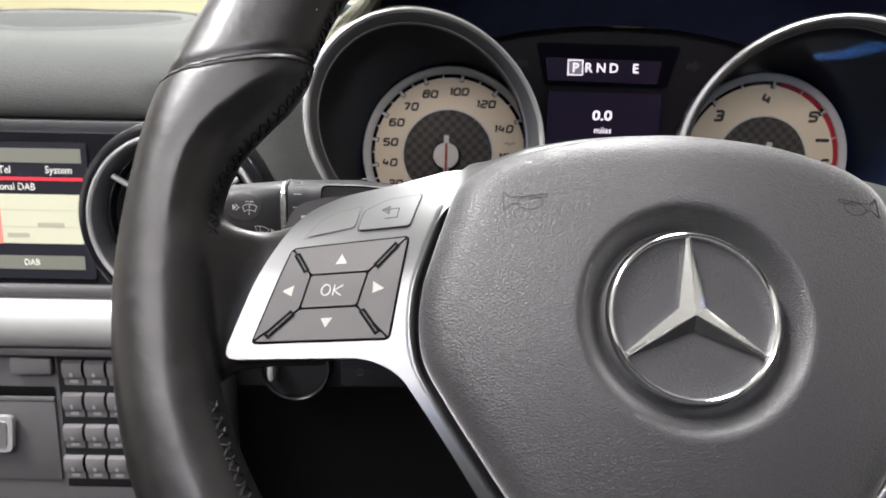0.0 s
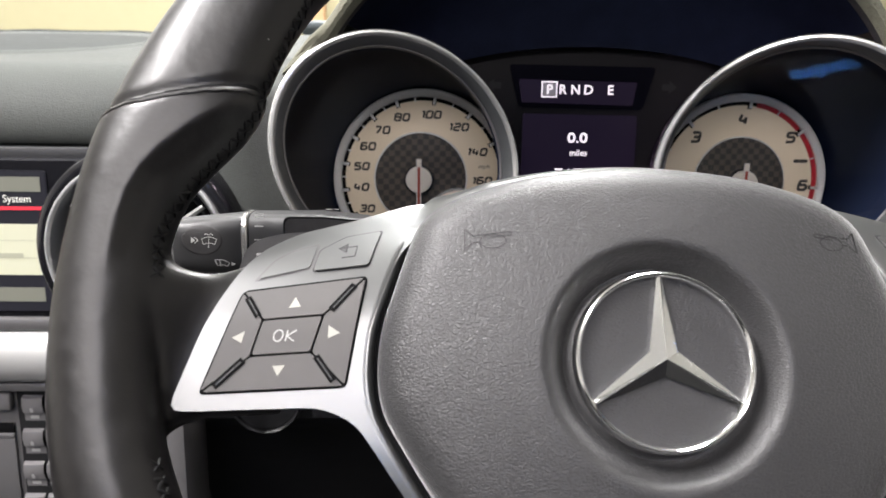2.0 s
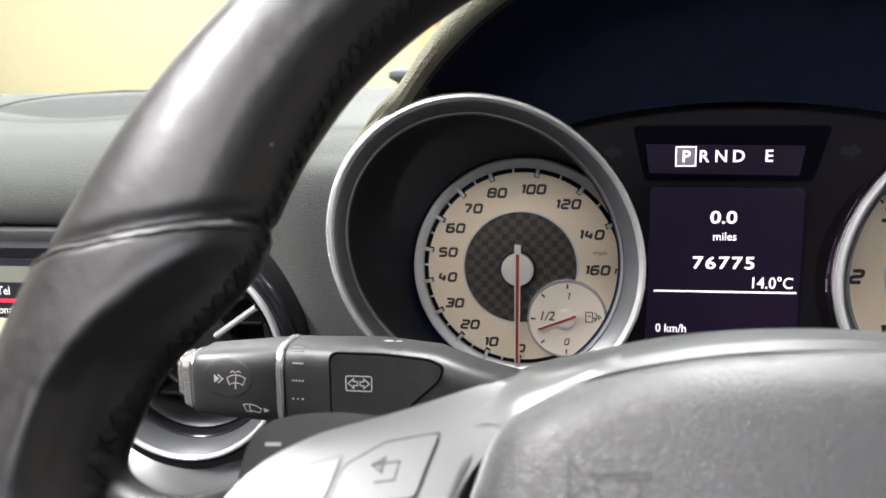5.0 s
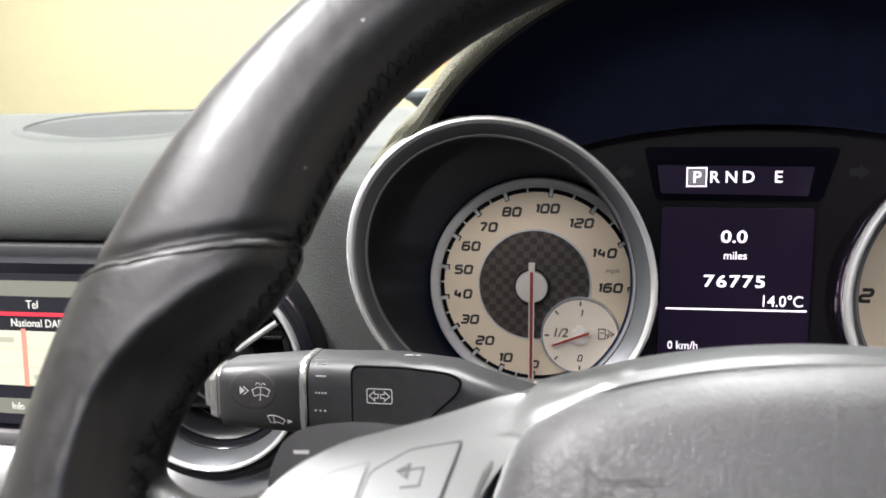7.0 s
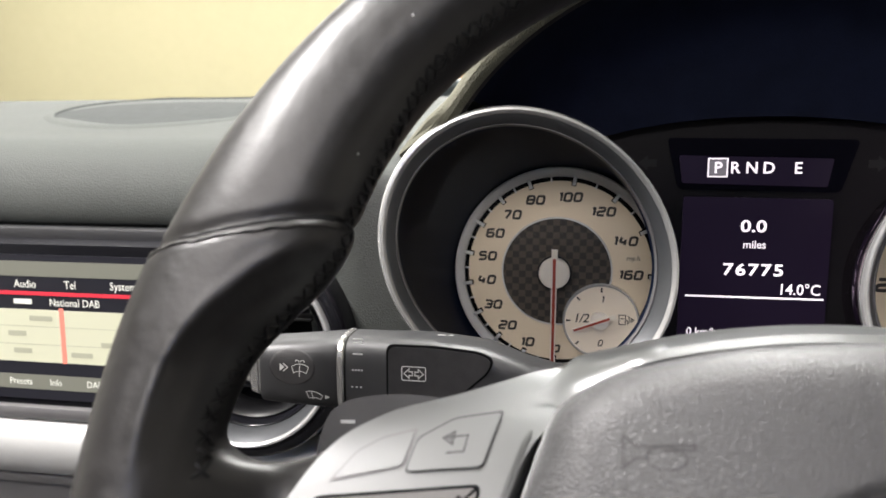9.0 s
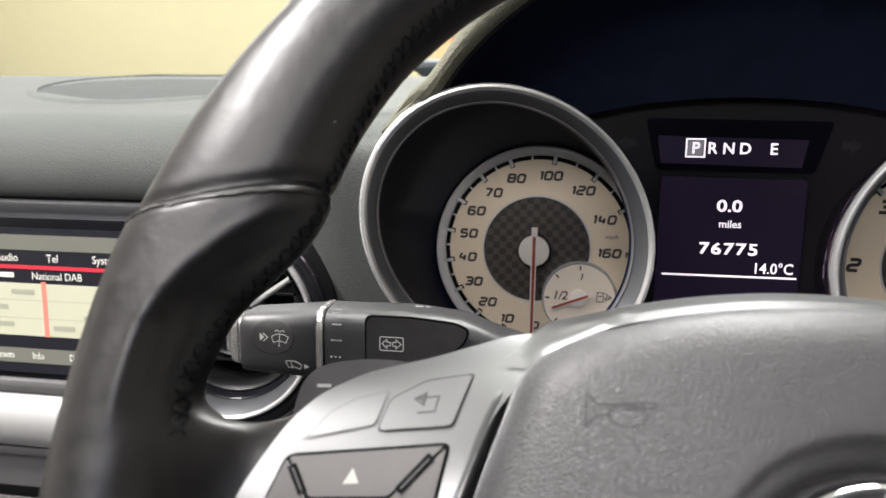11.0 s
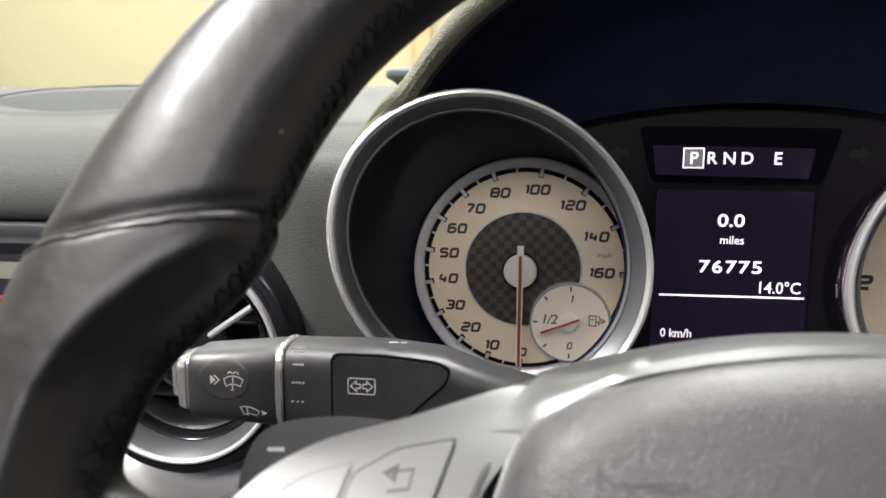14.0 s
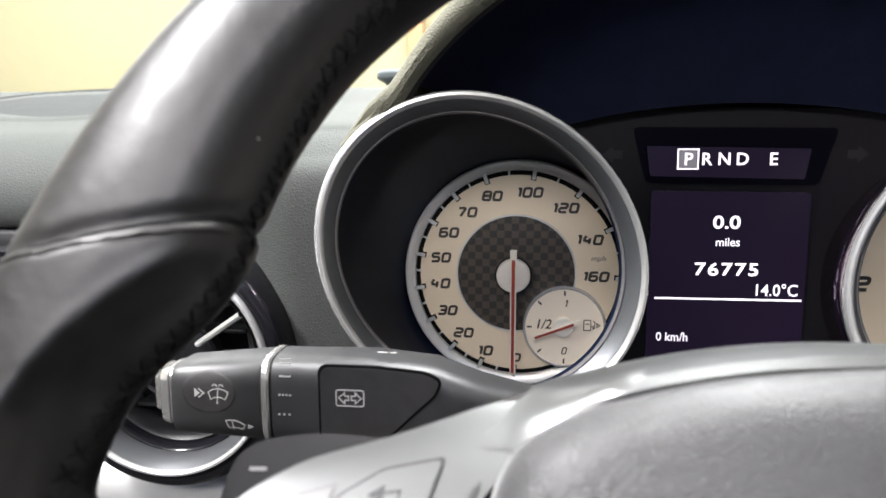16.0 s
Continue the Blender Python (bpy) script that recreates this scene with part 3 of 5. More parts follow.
def dial(side, numerals, major, minor, sub):
    """One dial with its housing; side -1: speed, +1: revs."""
    hx, cy = (-104.3, 0.0) if side < 0 else (105.7, -0.5)
    cx = hx - side * 2.3

    def from_hub(a, r):
        """Angle about the face's middle of a mark seen at angle a from the needle's hub."""
        return a + math.degrees(math.asin((cx - hx) * math.sin(radians(a)) / r))

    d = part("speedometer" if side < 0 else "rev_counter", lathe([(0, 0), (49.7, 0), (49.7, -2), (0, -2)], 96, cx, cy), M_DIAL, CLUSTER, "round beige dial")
    part("dial_ring", lathe([(52.0, -0.8), (52.2, 1.5), (52.7, 2.0), (54.6, 2.9), (56.3, 3.2), (57.1, 2.6), (57.4, -2)], 128, cx, cy), M_RING, d, "dull chrome dial ring")
    part("scale_groove", lathe([(49.4, -0.7), (52.1, -0.7)], 96, cx, cy), M_GAP, d)
    part("carbon_disc", lathe([(0, 0.35), (29.2, 0.35), (29.2, 0)], 96, (cx + hx) / 2, cy), M_CHECK, d, "dark chequered centre disc")
    part("disc_ring", lathe([(29.2, 0), (29.3, 0.6), (30.0, 0.6), (30.2, 0)], 96, (cx + hx) / 2, cy), M_TICK, d)
    for a in major:
        part("mark_edge", bar_at(cx, cy, from_hub(a, 50), 47.5, 52.1, 2.7, 0.25), M_GAP, d)
        part("scale_mark", bar_at(cx, cy, from_hub(a, 50), 48.0, 53.4, 1.8, 2.3), M_TICK, d)
    for a in minor:
        part("scale_mark", bar_at(cx, cy, from_hub(a, 50), 49.0, 52.3, 0.9, 0.7), M_TICK, d)
    for words, x, y, size in numerals:
        if words == "mph":
            text("unit", words, size, M_KEY, d, hx + x, cy + y, 0.12, shear=0.2, wide=1.1)
        else:
            numeral(words, size, M_NUM, d, hx + x, cy + y, 0.12)
    # small gauge, proud of the dial
    sx, sy = hx + 25.6, cy - 26.2
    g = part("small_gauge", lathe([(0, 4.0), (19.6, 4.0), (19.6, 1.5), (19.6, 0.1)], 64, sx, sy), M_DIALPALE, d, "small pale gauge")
    part("gauge_ring", lathe([(19.3, 4.05), (19.6, 4.7), (20.3, 4.7), (20.7, 3.6), (20.7, 0.2)], 64, sx, sy), M_BRUSH, g)
    for a in sub["marks"]:
        part("scale_mark", bar_at(sx, sy, a, 16.2, 18.6, 0.9, 4.2), M_NUM, g)
    for words, x, y, size in sub["text"]:
        if "/" in words:
            text("numeral", words, size, M_NUM, g, sx + x, sy + y, 4.12, shear=0.2, bold=0.09, wide=0.95)
        else:
            numeral(words, size, M_NUM, g, sx + x, sy + y, 4.1, wide=0.5, weight=0.16)
    if "pump" in sub:
        px, py = sx + 11.6, sy + 1.4
        part("fuel_symbol", strokes([[(px - 2, py - 2.6), (px - 2, py + 2.6), (px + 1.4, py + 2.6), (px + 1.4, py - 2.6), (px - 2, py - 2.6)], [(px - 1.2, py + 0.6), (px + 0.7, py + 0.6)],
                                     [(px + 1.4, py - 0.4), (px + 2.6, py - 0.4), (px + 2.6, py - 2), (px + 3.4, py - 1.2), (px + 3.4, py + 1.6), (px + 2.4, py + 2.4)],
                                     [(px + 4.4, py + 1), (px + 5.9, py), (px + 4.4, py - 1), (px + 4.4, py + 1)]], 0.5, 4.2), M_NUM, g)
    needle("gauge_needle", sx - 0.8, sy + 0.6, sub["angle"], 9.0, 15.2, 2.5, 4.9, 8.2, g)
    needle("main_needle", hx, cy, 270, 13.2, 49.6, 3.3, 8.4, 8.5, d)
    # canted tube from the bezel back to the dial
    e1, e2, c0 = BEZ_E1[side], BEZ_E2[side], BEZ_C[side]
    nrm = e1.cross(e2).normalized()

    def ring(r, h, seg=112):
        return [tuple(c0 + e1 * r * math.cos(2 * math.pi * i / seg) + e2 * r * math.sin(2 * math.pi * i / seg) + nrm * h) for i in range(seg)]

    def back(r, z, seg=112):
        return [(cx + r * math.cos(2 * math.pi * i / seg), cy + r * math.sin(2 * math.pi * i / seg), z) for i in range(seg)]
    slim = 2.2 if side > 0 else 0.0
    b = part("bezel", loft([ring(68.1, -6.5), ring(68.6, -4), ring(68.2, -1.2), ring(67.4, 0.1), ring(66.4, 0.3), ring(65.3, -0.5), ring(64.8, -1.6)]), M_BEZEL, d, "bright chrome bezel ring")
    part("inner_band", loft([ring(64.9, -1.5), ring(64.2 + slim * 0.2, -2.0), ring(60.6 + slim, -8.5)]), M_BEZELIN, b, "satin grey inner band")
    part("inner_edge", loft([ring(60.7 + slim, -8.3), ring(60.1 + slim, -8.0), ring(59.7 + slim, -8.6), ring(59.6 + slim, -10.6)]), M_KEY, b, "thin grey inner edge")
    # Flare added on the display side to carry the display's pink reflection.
    mid = 0 if side < 0 else math.pi
    seg = [[tuple(c0 + e1 * (68.3 + r * math.cos(radians(a * 1.7))) * math.cos(mid + radians(a)) + e2 * (68.3 + r * math.cos(radians(a * 1.7))) * math.sin(mid + radians(a)) + nrm * h) for a in range(-52, 53, 2)] for r, h in ((-0.2, -5.5), (0.9, -6.2), (1.8, -7.4), (2.3, -9.5), (2.3, -12))]
    part("added_bezel_flare", loft(seg, closed=False), M_FLANGE, b, "added chrome flare beside the display, for its pink reflection")
    part("outer_skirt", loft([ring(68.2, -6.3), ring(67.6, -12), ring(66.8, -20), back(63, 8), back(61.5, -4)]), M_FLANGE, b, "chrome skirt of the bezel, tinted for the display's reflection")
    part("well", loft([ring(59.8 + slim, -10.0), ring(59.5 + slim, -14), back(60.2 + slim, 10), back(58.6, 2.0), back(57.2, -1.2)]), M_WELL, d, "deep black dial well")
    return d


A80 = [270.8, 250.5, 231, 210, 189, 168.5, 147.5, 127, 106.5]
SPEED_MAJ = A80 + [79, 52, 26, 358.5]
SPEED_MIN = [(a + b) / 2 for a, b in zip(A80, A80[1:])] + [93, 65.5, 39, 12.5]
SPEED_NUM = [("0", 2.1, -43.6, 4.6), ("10", -14.5, -40.4, 5.4), ("20", -25.2, -31.2, 5.4), ("30", -33.5, -19.6, 5.4), ("40", -37.2, -5.6, 5.4), ("50", -36.8, 7.8, 5.4), ("60", -32.7, 20.6, 5.4),
             ("70", -23.5, 31, 5.4), ("80", -10.9, 39.2, 5.4), ("100", 7.2, 41, 5.4), ("120", 24.9, 33.4, 5.4), ("140", 37.0, 17.7, 5.4), ("160", 40.4, -0.8, 5.4), ("mph", 41.8, 8.0, 2.6)]
dial(-1, SPEED_NUM, SPEED_MAJ, SPEED_MIN,
     {"marks": [90, 135, 180, 225, 270], "text": [("1", 0.4, 12.3, 4.0), ("1/2", -10.6, 1.6, 4.7), ("0", 0.2, -12, 3.8)], "pump": 1, "angle": 201})
REV = [270 - 45.5 * i for i in range(8)]
dial(1, [("2", -43.8, -1.5, 7.6), ("3", -31.5, 29.3, 7.6), ("4", -1.5, 41, 7.6), ("5", 30.5, 29.7, 7.6), ("6", 41.5, -1.2, 7.6), ("1", -31, -29, 7.6)],
     REV[:7], [(a + b) / 2 for a, b in zip(REV, REV[1:])],
     {"marks": [90, 180, 270], "text": [("120", -1.0, 13, 4.2), ("80", -10.5, 1.2, 4.2)], "angle": 270})
part("rev_warning_band", ring_arc(49.2, 52.1, 0.4, -12, 41, 103.4, -0.5), M_REDBAND, CLUSTER, "red warning arc")
part("rev_warning_band", ring_arc(49.2, 52.1, 0.4, 43.5, 80, 103.4, -0.5), M_REDBAND, CLUSTER, "red warning arc")
part("unit_mark", plate(round_poly([(139.5, 13), (148.5, 13), (148.5, 15.2), (139.5, 15.2)], 0.6), 0.2, 0, 0.3), M_NUM, CLUSTER)


def cw(x, z):
    """Cluster coordinates of a place across and up, mm."""
    return (x - XC, z - 871.0)


def quad(*pts):
    return [cw(*p) for p in pts]


PANEL_Z = 6.0
half = [(math.copysign(1, 1) * (104.3 - math.sqrt(max(61.0 ** 2 - y * y, 0.0))), y) for y in range(-60, 62, 5)]
outline = [(-100, -74), (100, -74)] + half + [(100, 72), (76, 76.5), (45, 80.2), (0, 81.4), (-45, 80.2), (-76, 76.5), (-100, 72)] + [(-x, y) for x, y in half[::-1]]
part("centre_panel", plate(outline, 6, 0, PANEL_Z - 1.2), M_PANEL, CLUSTER, "dark matt panel between the dials")
part("gear_window", plate(round_poly(quad((66.5, 943.6), (159, 942.6), (151.5, 916.2), (73, 917.2)), 3), 1.2, 0.3, PANEL_Z - 0.2), M_RECESS, CLUSTER, "black gear display surround")
part("gear_display", plate(round_poly(quad((73, 934.6), (147.3, 933.2), (145.0, 919.0), (75.0, 920.4)), 1), 0.4, 0, PANEL_Z + 0.15), M_LCD, CLUSTER, "violet gear position display")
part("trip_display", plate(round_poly(quad((76, 913.4), (148.5, 912.8), (148.5, 824), (76, 824)), 2), 1.0, 0.2, PANEL_Z + 0.1), M_LCD, CLUSTER, "violet trip display")
TZ = PANEL_Z + 0.35

for ch, x in (("P", 92.2), ("R", 100.5), ("N", 108.6), ("D", 116.7), ("E", 130.6)):
    text("gear_letter", ch, 5.6, M_LCDTXT, CLUSTER, *cw(x, 928.5), TZ, bold=0.12)
bx0, by0 = cw(87.5, 923.9)
bx1, by1 = cw(96.7, 933.0)
part("gear_field", plate([(bx0 + 0.6, by0 + 0.6), (bx1 - 0.6, by0 + 0.6), (bx1 - 0.6, by1 - 0.6), (bx0 + 0.6, by1 - 0.6)], 0.1, 0, TZ - 0.14), M_LCDFIELD, CLUSTER)
part("gear_box_outline", strokes([[(bx0, by0), (bx1, by0), (bx1, by1), (bx0, by1), (bx0, by0)]], 0.75, TZ), M_LCDTXT, CLUSTER)
text("trip_distance", "0.0", 6.0, M_LCDTXT, CLUSTER, *cw(111.2, 898.7), TZ, bold=0.16, wide=1.22)
text("trip_unit", "miles", 3.9, M_LCDTXT, CLUSTER, *cw(112.1, 889.2), TZ, bold=0.05, wide=0.98)
for i, ch in enumerate("76775"):
    text("odometer_figure", ch, 5.9, M_LCDTXT, CLUSTER, *cw(112.2 + (i - 2) * 6.2, 876.0), TZ, bold=0.15, wide=1.25)
text("temperature", "14.0°C", 5.5, M_LCDTXT, CLUSTER, *cw(135.2, 866.4), TZ, bold=0.05, wide=0.92)
x0, y0 = cw(79.2, 861.4)
part("display_line", plate([(x0, y0 - 0.45), (x0 + 68, y0 - 0.45), (x0 + 68, y0 + 0.45), (x0, y0 + 0.45)], 0.2, 0, TZ), M_LCDTXT, CLUSTER)
text("speed_readout", "0 km/h", 4.2, M_LCDTXT, CLUSTER, *cw(88.2, 842.2), TZ, bold=0.03, wide=0.9)
for x, s in ((57.5, -1), (168.0, 1)):
    ax, ay = cw(x, 930.6)
    part("turn_arrow", plate([(ax + s * 5, ay), (ax, ay + 4), (ax, ay + 2), (ax - s * 4.5, ay + 2), (ax - s * 4.5, ay - 2), (ax, ay - 2), (ax, ay - 4)], 0.3, 0, PANEL_Z - 0.95), M_ARROW, CLUSTER)
part("back_shell", box(-185, 185, -95, 66, -30, -8, 4), M_BLACK, CLUSTER)

# ---- steering wheel: x right, y up its face, z towards the driver ----
WT = radians(25.8)
MWHEEL = frame_matrix((0.0858, 0.21725, 0.845), (1, 0, 0), (0, math.sin(WT), math.cos(WT)), (0, -math.cos(WT), math.sin(WT)))
WHEEL = thing("steering_wheel", "black leather steering wheel with satin silver spokes and chrome badge", "steering wheel", MWHEEL)
RCY = 27.5
RI = [(90, 147), (120, 147), (128, 146.6), (138, 145), (147, 141.6), (154, 138), (158, 137), (161, 138.2), (165, 142.8), (170, 149), (175, 151.4), (180, 152.4), (200, 155.5), (270, 157)]
RO = [(90, 181), (150, 180.4), (170, 180.2), (180, 181), (190, 182.8), (205, 186), (270, 187)]


def rim_point(theta, phi, off=0.0):
    """theta round the wheel, phi round the tube: 0 outwards, 90 to the driver, 180 inwards."""
    tm = theta % 360
    tm = 180 - tm if (tm < 90) else (540 - tm if tm > 270 else tm)
    ro, ri = lerp_table(RO, tm), lerp_table(RI, tm)
    w, rc = (ro - ri) / 2, (ro + ri) / 2
    c, s = math.cos(radians(phi)), math.sin(radians(phi))
    e = 2 / 2.25
    pr = rc + (w + off) * math.copysign(abs(c) ** e, c)
    pn = -13 + (15.5 + off) * math.copysign(abs(s) ** e, s)
    return (pr * math.cos(radians(theta)), RCY + pr * math.sin(radians(theta)), pn)


GRIP = [(-120, 79), (-128, 76), (-134, 71.5), (-140.5, 66.5), (-147, 60), (-151.5, 54), (-154.5, 48), (-156, 41), (-157, 32), (-157, 22)]
SEAM = [(-176, 74.5), (-170, 75.8), (-162, 77.8), (-157, 78.3), (-149, 80.3), (-143, 81.6), (-136, 83.4), (-131, 84.7), (-126, 86.5), (-120, 88)]


def thread(bm, a, b, r=0.33):
    a, b = Vector(a), Vector(b)
    d = (b - a).normalized()
    u = d.orthogonal().normalized()
    v = d.cross(u)
    rows = []
    for k in (0.0, 0.2, 0.8, 1.0):
        c = a.lerp(b, k)
        rr = r * (0.45 if k in (0.0, 1.0) else 1.0)
        rows.append([bm.verts.new(c + (u * math.cos(q) + v * math.sin(q)) * rr) for q in (0, 1.257, 2.513, 3.77, 5.027)])
    for p, q in zip(rows, rows[1:]):
        for i in range(5):
            bm.faces.new((p[i], p[(i + 1) % 5], q[(i + 1) % 5], q[i]))


TOP = [(-178, 56), (-170, 47), (-160, 39), (-152, 33), (-146, 29.6), (-138, 29.4), (-131, 32), (-122, 37)]
BOT = [(-178, -46), (-170, -40), (-160, -31), (-152, -23), (-146, -18.5), (-138, -16.5), (-122, -15.5)]
EDGE = [(-30, -151), (-15, -147), (0, -142.5), (10, -139), (20, -134), (31, -127.5), (40, -122)]
FRO = [(-30, -21), (0, -18.6), (4, -17.4), (9, -14.5), (15, -9.5), (21, -3.5), (27, 0.4), (33, 1.6), (42, -4)]


def spoke_rings(s):
    rings = []
    x = -171.0
    while x <= -115:
        ut, ub = lerp_table(TOP, x), lerp_table(BOT, x)
        uc, uh = (ut + ub) / 2, (ut - ub) / 2
        row = []
        for j in range(48):
            a = 2 * math.pi * j / 48
            c, q = math.cos(a), math.sin(a)
            yy = uc + uh * math.copysign(abs(c) ** 0.62, c)
            nf = lerp_table(FRO, lerp_table(EDGE, yy) - x)
            nc, nh = (nf - 34) / 2, (nf + 34) / 2
            zz = nc + nh * math.copysign(abs(q) ** 0.55, q)
            zz -= 3.0 * smoothstep(14, 40, yy) * (zz > nc)
            row.append((s * -x, yy, zz))
        rings.append(row)
        x += 2.0
    return rings


def add_rows(bm, rings, caps):
    rows = [[bm.verts.new(p) for p in r] for r in rings]
    n = len(rows[0])
    for a, b in zip(rows, rows[1:] if caps else rows[1:] + rows[:1]):
        for i in range(n):
            bm.faces.new((a[i], a[(i + 1) % n], b[(i + 1) % n], b[i]))
    if caps:
        bm.faces.new(rows[0][::-1])
        bm.faces.new(rows[-1])


def build_rim():
    """Rim and spoke roots fused into one skin of leather."""
    bm = bmesh.new()
    add_rows(bm, [[rim_point(t * 1.5, j * 9, 0.5) for j in range(40)] for t in range(240)], False)
    for s in (-1, 1):
        add_rows(bm, spoke_rings(s), True)
    rim = part("rim", bm, M_RIM, WHEEL, "smooth black leather rim, shiny with wear")
    fuse = rim.modifiers.new("fuse", "REMESH")
    fuse.mode, fuse.voxel_size, fuse.use_smooth_shade = "VOXEL", 0.00125, True
    soft = rim.modifiers.new("soft", "SMOOTH")
    soft.factor, soft.iterations = 0.5, 28
    me = bpy.data.meshes.new_from_object(rim.evaluated_get(bpy.context.evaluated_depsgraph_get()))
    rim.modifiers.clear()
    # the lower piece of leather lies a little proud below the cross seam
    normals = [v.normal.copy() for v in me.vertices]
    for v, no in zip(me.vertices, normals):
        x, y, z = v.co * 1000
        if x < -115 and 40 < y < 95:
            d = y - lerp_table(SEAM, x)
            v.co += no * 0.001 * (0.9 * (1 - smoothstep(-1.5, 1.5, d)) * smoothstep(-36, -2, d) - 1.0 * math.exp(-((d - 1.8) / 1.9) ** 2))
        if x < -115 and 18 < y < 84 and z > -22:
            p = Vector((x, y))
            best, d = 99.0, 0.0
            for a, b in zip(GRIP, GRIP[1:]):
                a, b = Vector(a), Vector(b)
                k = min(max((p - a).dot(b - a) / (b - a).length_squared, 0), 1)
                q = p - a.lerp(b, k)
                if q.length < best:
                    best = q.length
                    d = q.length * math.copysign(1, q.dot(Vector(((a - b).y, (b - a).x))))
            fade = smoothstep(20, 38, y) * (1 - smoothstep(72, 80, y) * smoothstep(-132, -124, x))
            fade *= smoothstep(-22, -8, z) * (1 - smoothstep(9, 15, d))
            v.co -= no * 0.001 * fade * (2.2 * smoothstep(-5, 0.5, d) * (1 - 0.6 * smoothstep(4, 16, d)) - 0.5 * math.exp(-((d + 5.5) / 1.8) ** 2))
    me.polygons.foreach_set("use_smooth", [True] * len(me.polygons))
    rim.data = me
    if not me.materials:
        me.materials.append(M_RIM)
    return rim


RIM = build_rim()


def on_rim(p, off=0.0):
    """The nearest place on the leather, lifted by off; millimetres."""
    ok, co, no, _ = RIM.closest_point_on_mesh(Vector(p) * 0.001)
    return Vector(co) * 1000 + Vector(no) * off, Vector(no)


def welt(name, path, r, mat, lift, label=""):
    rows = []
    n = len(path)
    for i, p in enumerate(path):
        c, no = on_rim(p, lift)
        t = (Vector(path[min(i + 1, n - 1)]) - Vector(path[max(i - 1, 0)])).normalized()
        side = no.cross(t).normalized()
        rr = r * min(1.0, 0.3 + 0.25 * min(i, n - 1 - i))
        rows.append([tuple(c + no * rr * 0.55 * math.cos(a) + side * rr * math.sin(a)) for a in (0, 0.8, 1.6, 2.4, 3.14, 3.9, 4.7, 5.5)])
    part(name, loft(rows), mat, WHEEL, label)


def seam_path(shift):
    out = []
    for k in range(45):
        phi = 4 + 3.75 * k
        lo, hi = 140.0, 175.0
        for _ in range(24):
            t = (lo + hi) / 2
            p = rim_point(t, phi)
            if p[1] > lerp_table(SEAM, p[0]) + shift:
                lo = t
            else:
                hi = t
        out.append(rim_point(t, phi))
    return out


welt("cross_seam", seam_path(-1.0), 1.0, M_RIM, 0.1, "raised leather edge of the cross seam")
# Black strip laid where the leather fold above the seam lies in shade.
welt("cross_seam_shade", seam_path(0.9), 1.1, M_GAP, -0.08)


def build_stitching(t0, t1, table, step, seed):
    """Crossed threads on both sides of a line that runs round the tube as the table says."""
    rnd = random.Random(seed)
    bm = bmesh.new()
    t = t0

    def at(th, dp, off):
        return on_rim(rim_point(th, lerp_table(table, th) + dp), off)[0]
    while t < t1:
        j = rnd.uniform(-0.35, 0.35)
        k = rnd.uniform(0.3, 0.8)
        for a, b in ((-9, 9), (9, -9)):
            w = rnd.uniform(0.85, 1.2)
            p, q, r = at(t + j, a * w, -0.2), at(t + step * 0.4, rnd.uniform(-1, 1), k), at(t + step * 0.85 + j, b * w, -0.2)
            thread(bm, p, q, 0.52)
            thread(bm, q, r, 0.52)
        t += step
    st = part("stitching", bm, M_THREAD, WHEEL, "black cross stitching along the inner rim")
    st["kind"] = "stuff"
    welt("stitch_groove", [rim_point(t0 + i * (t1 - t0) / 90, lerp_table(table, t0 + i * (t1 - t0) / 90)) for i in range(91)], 1.5, M_THREAD, -0.8)


build_stitching(92, 181, [(92, 150), (135, 158), (141, 169), (147, 178), (158, 176), (163, 184), (171, 184), (175, 174), (181, 170)], 1.6, 3)
build_stitching(201, 240, [(201, 161), (214, 155), (240, 147)], 1.5, 4)
# pale flecks on the leather
for fx, fy, fr in ((-109.5, 138.9, 0.5), (-120.8, 103.2, 0.3)):
    c, no = on_rim((fx, fy, 4 if fx > -115 else -3), 0.0)
    part("fleck", lathe([(0, 0.3), (fr * 0.7, 0.22), (fr, -0.1)], 10), M_PRINT, WHEEL).matrix_local = Matrix.Translation(c * 0.001) @ no.to_track_quat("Z", "Y").to_matrix().to_4x4()


def trim_bend(x, y):
    return -16.5 - (max(0.0, y - 8) / 36) ** 2 * 10 - (max(0.0, -20 - y) / 36) ** 2 * 5


PADL = [(0, 63.8), (-16, 63.0), (-36, 60.6), (-56, 55.6), (-66, 51.0), (-72.4, 45.4), (-76.8, 35.5), (-81.4, 21.6), (-84.6, 9.9), (-85.5, -3), (-83.4, -15), (-76, -27.8), (-67, -41.5), (-56.6, -56.4), (-40, -79), (-22, -92), (0, -95)]
PAD = PADL + [(-x, y) for x, y in PADL[-2:0:-1]]
PADS = spline(PAD, 6)
TRIM = [(-147.4, -14.9), (-143.0, -1.5), (-138.8, 10.7), (-134, 21), (-128.3, 31.2), (-122.8, 37.6), (-112.4, 44.0), (-95.5, 49.4), (-75.8, 57.3), (-68, 58.5), (-64, 50), (-75, 41), (-79.2, 34.5), (-83.6, 21.4), (-87.0, 9.9), (-87.9, -3.4), (-85.7, -16), (-78, -29.2), (-69, -42.8), (-58.6, -57.8), (-42, -80.4), (-44, -88),
        (-64.3, -56.6), (-74, -41.6), (-84.8, -26), (-90, -19), (-96, -15.4), (-103, -13.4), (-127.6, -14.2)]
CUTS = [-80 + 5 * i for i in range(30)]
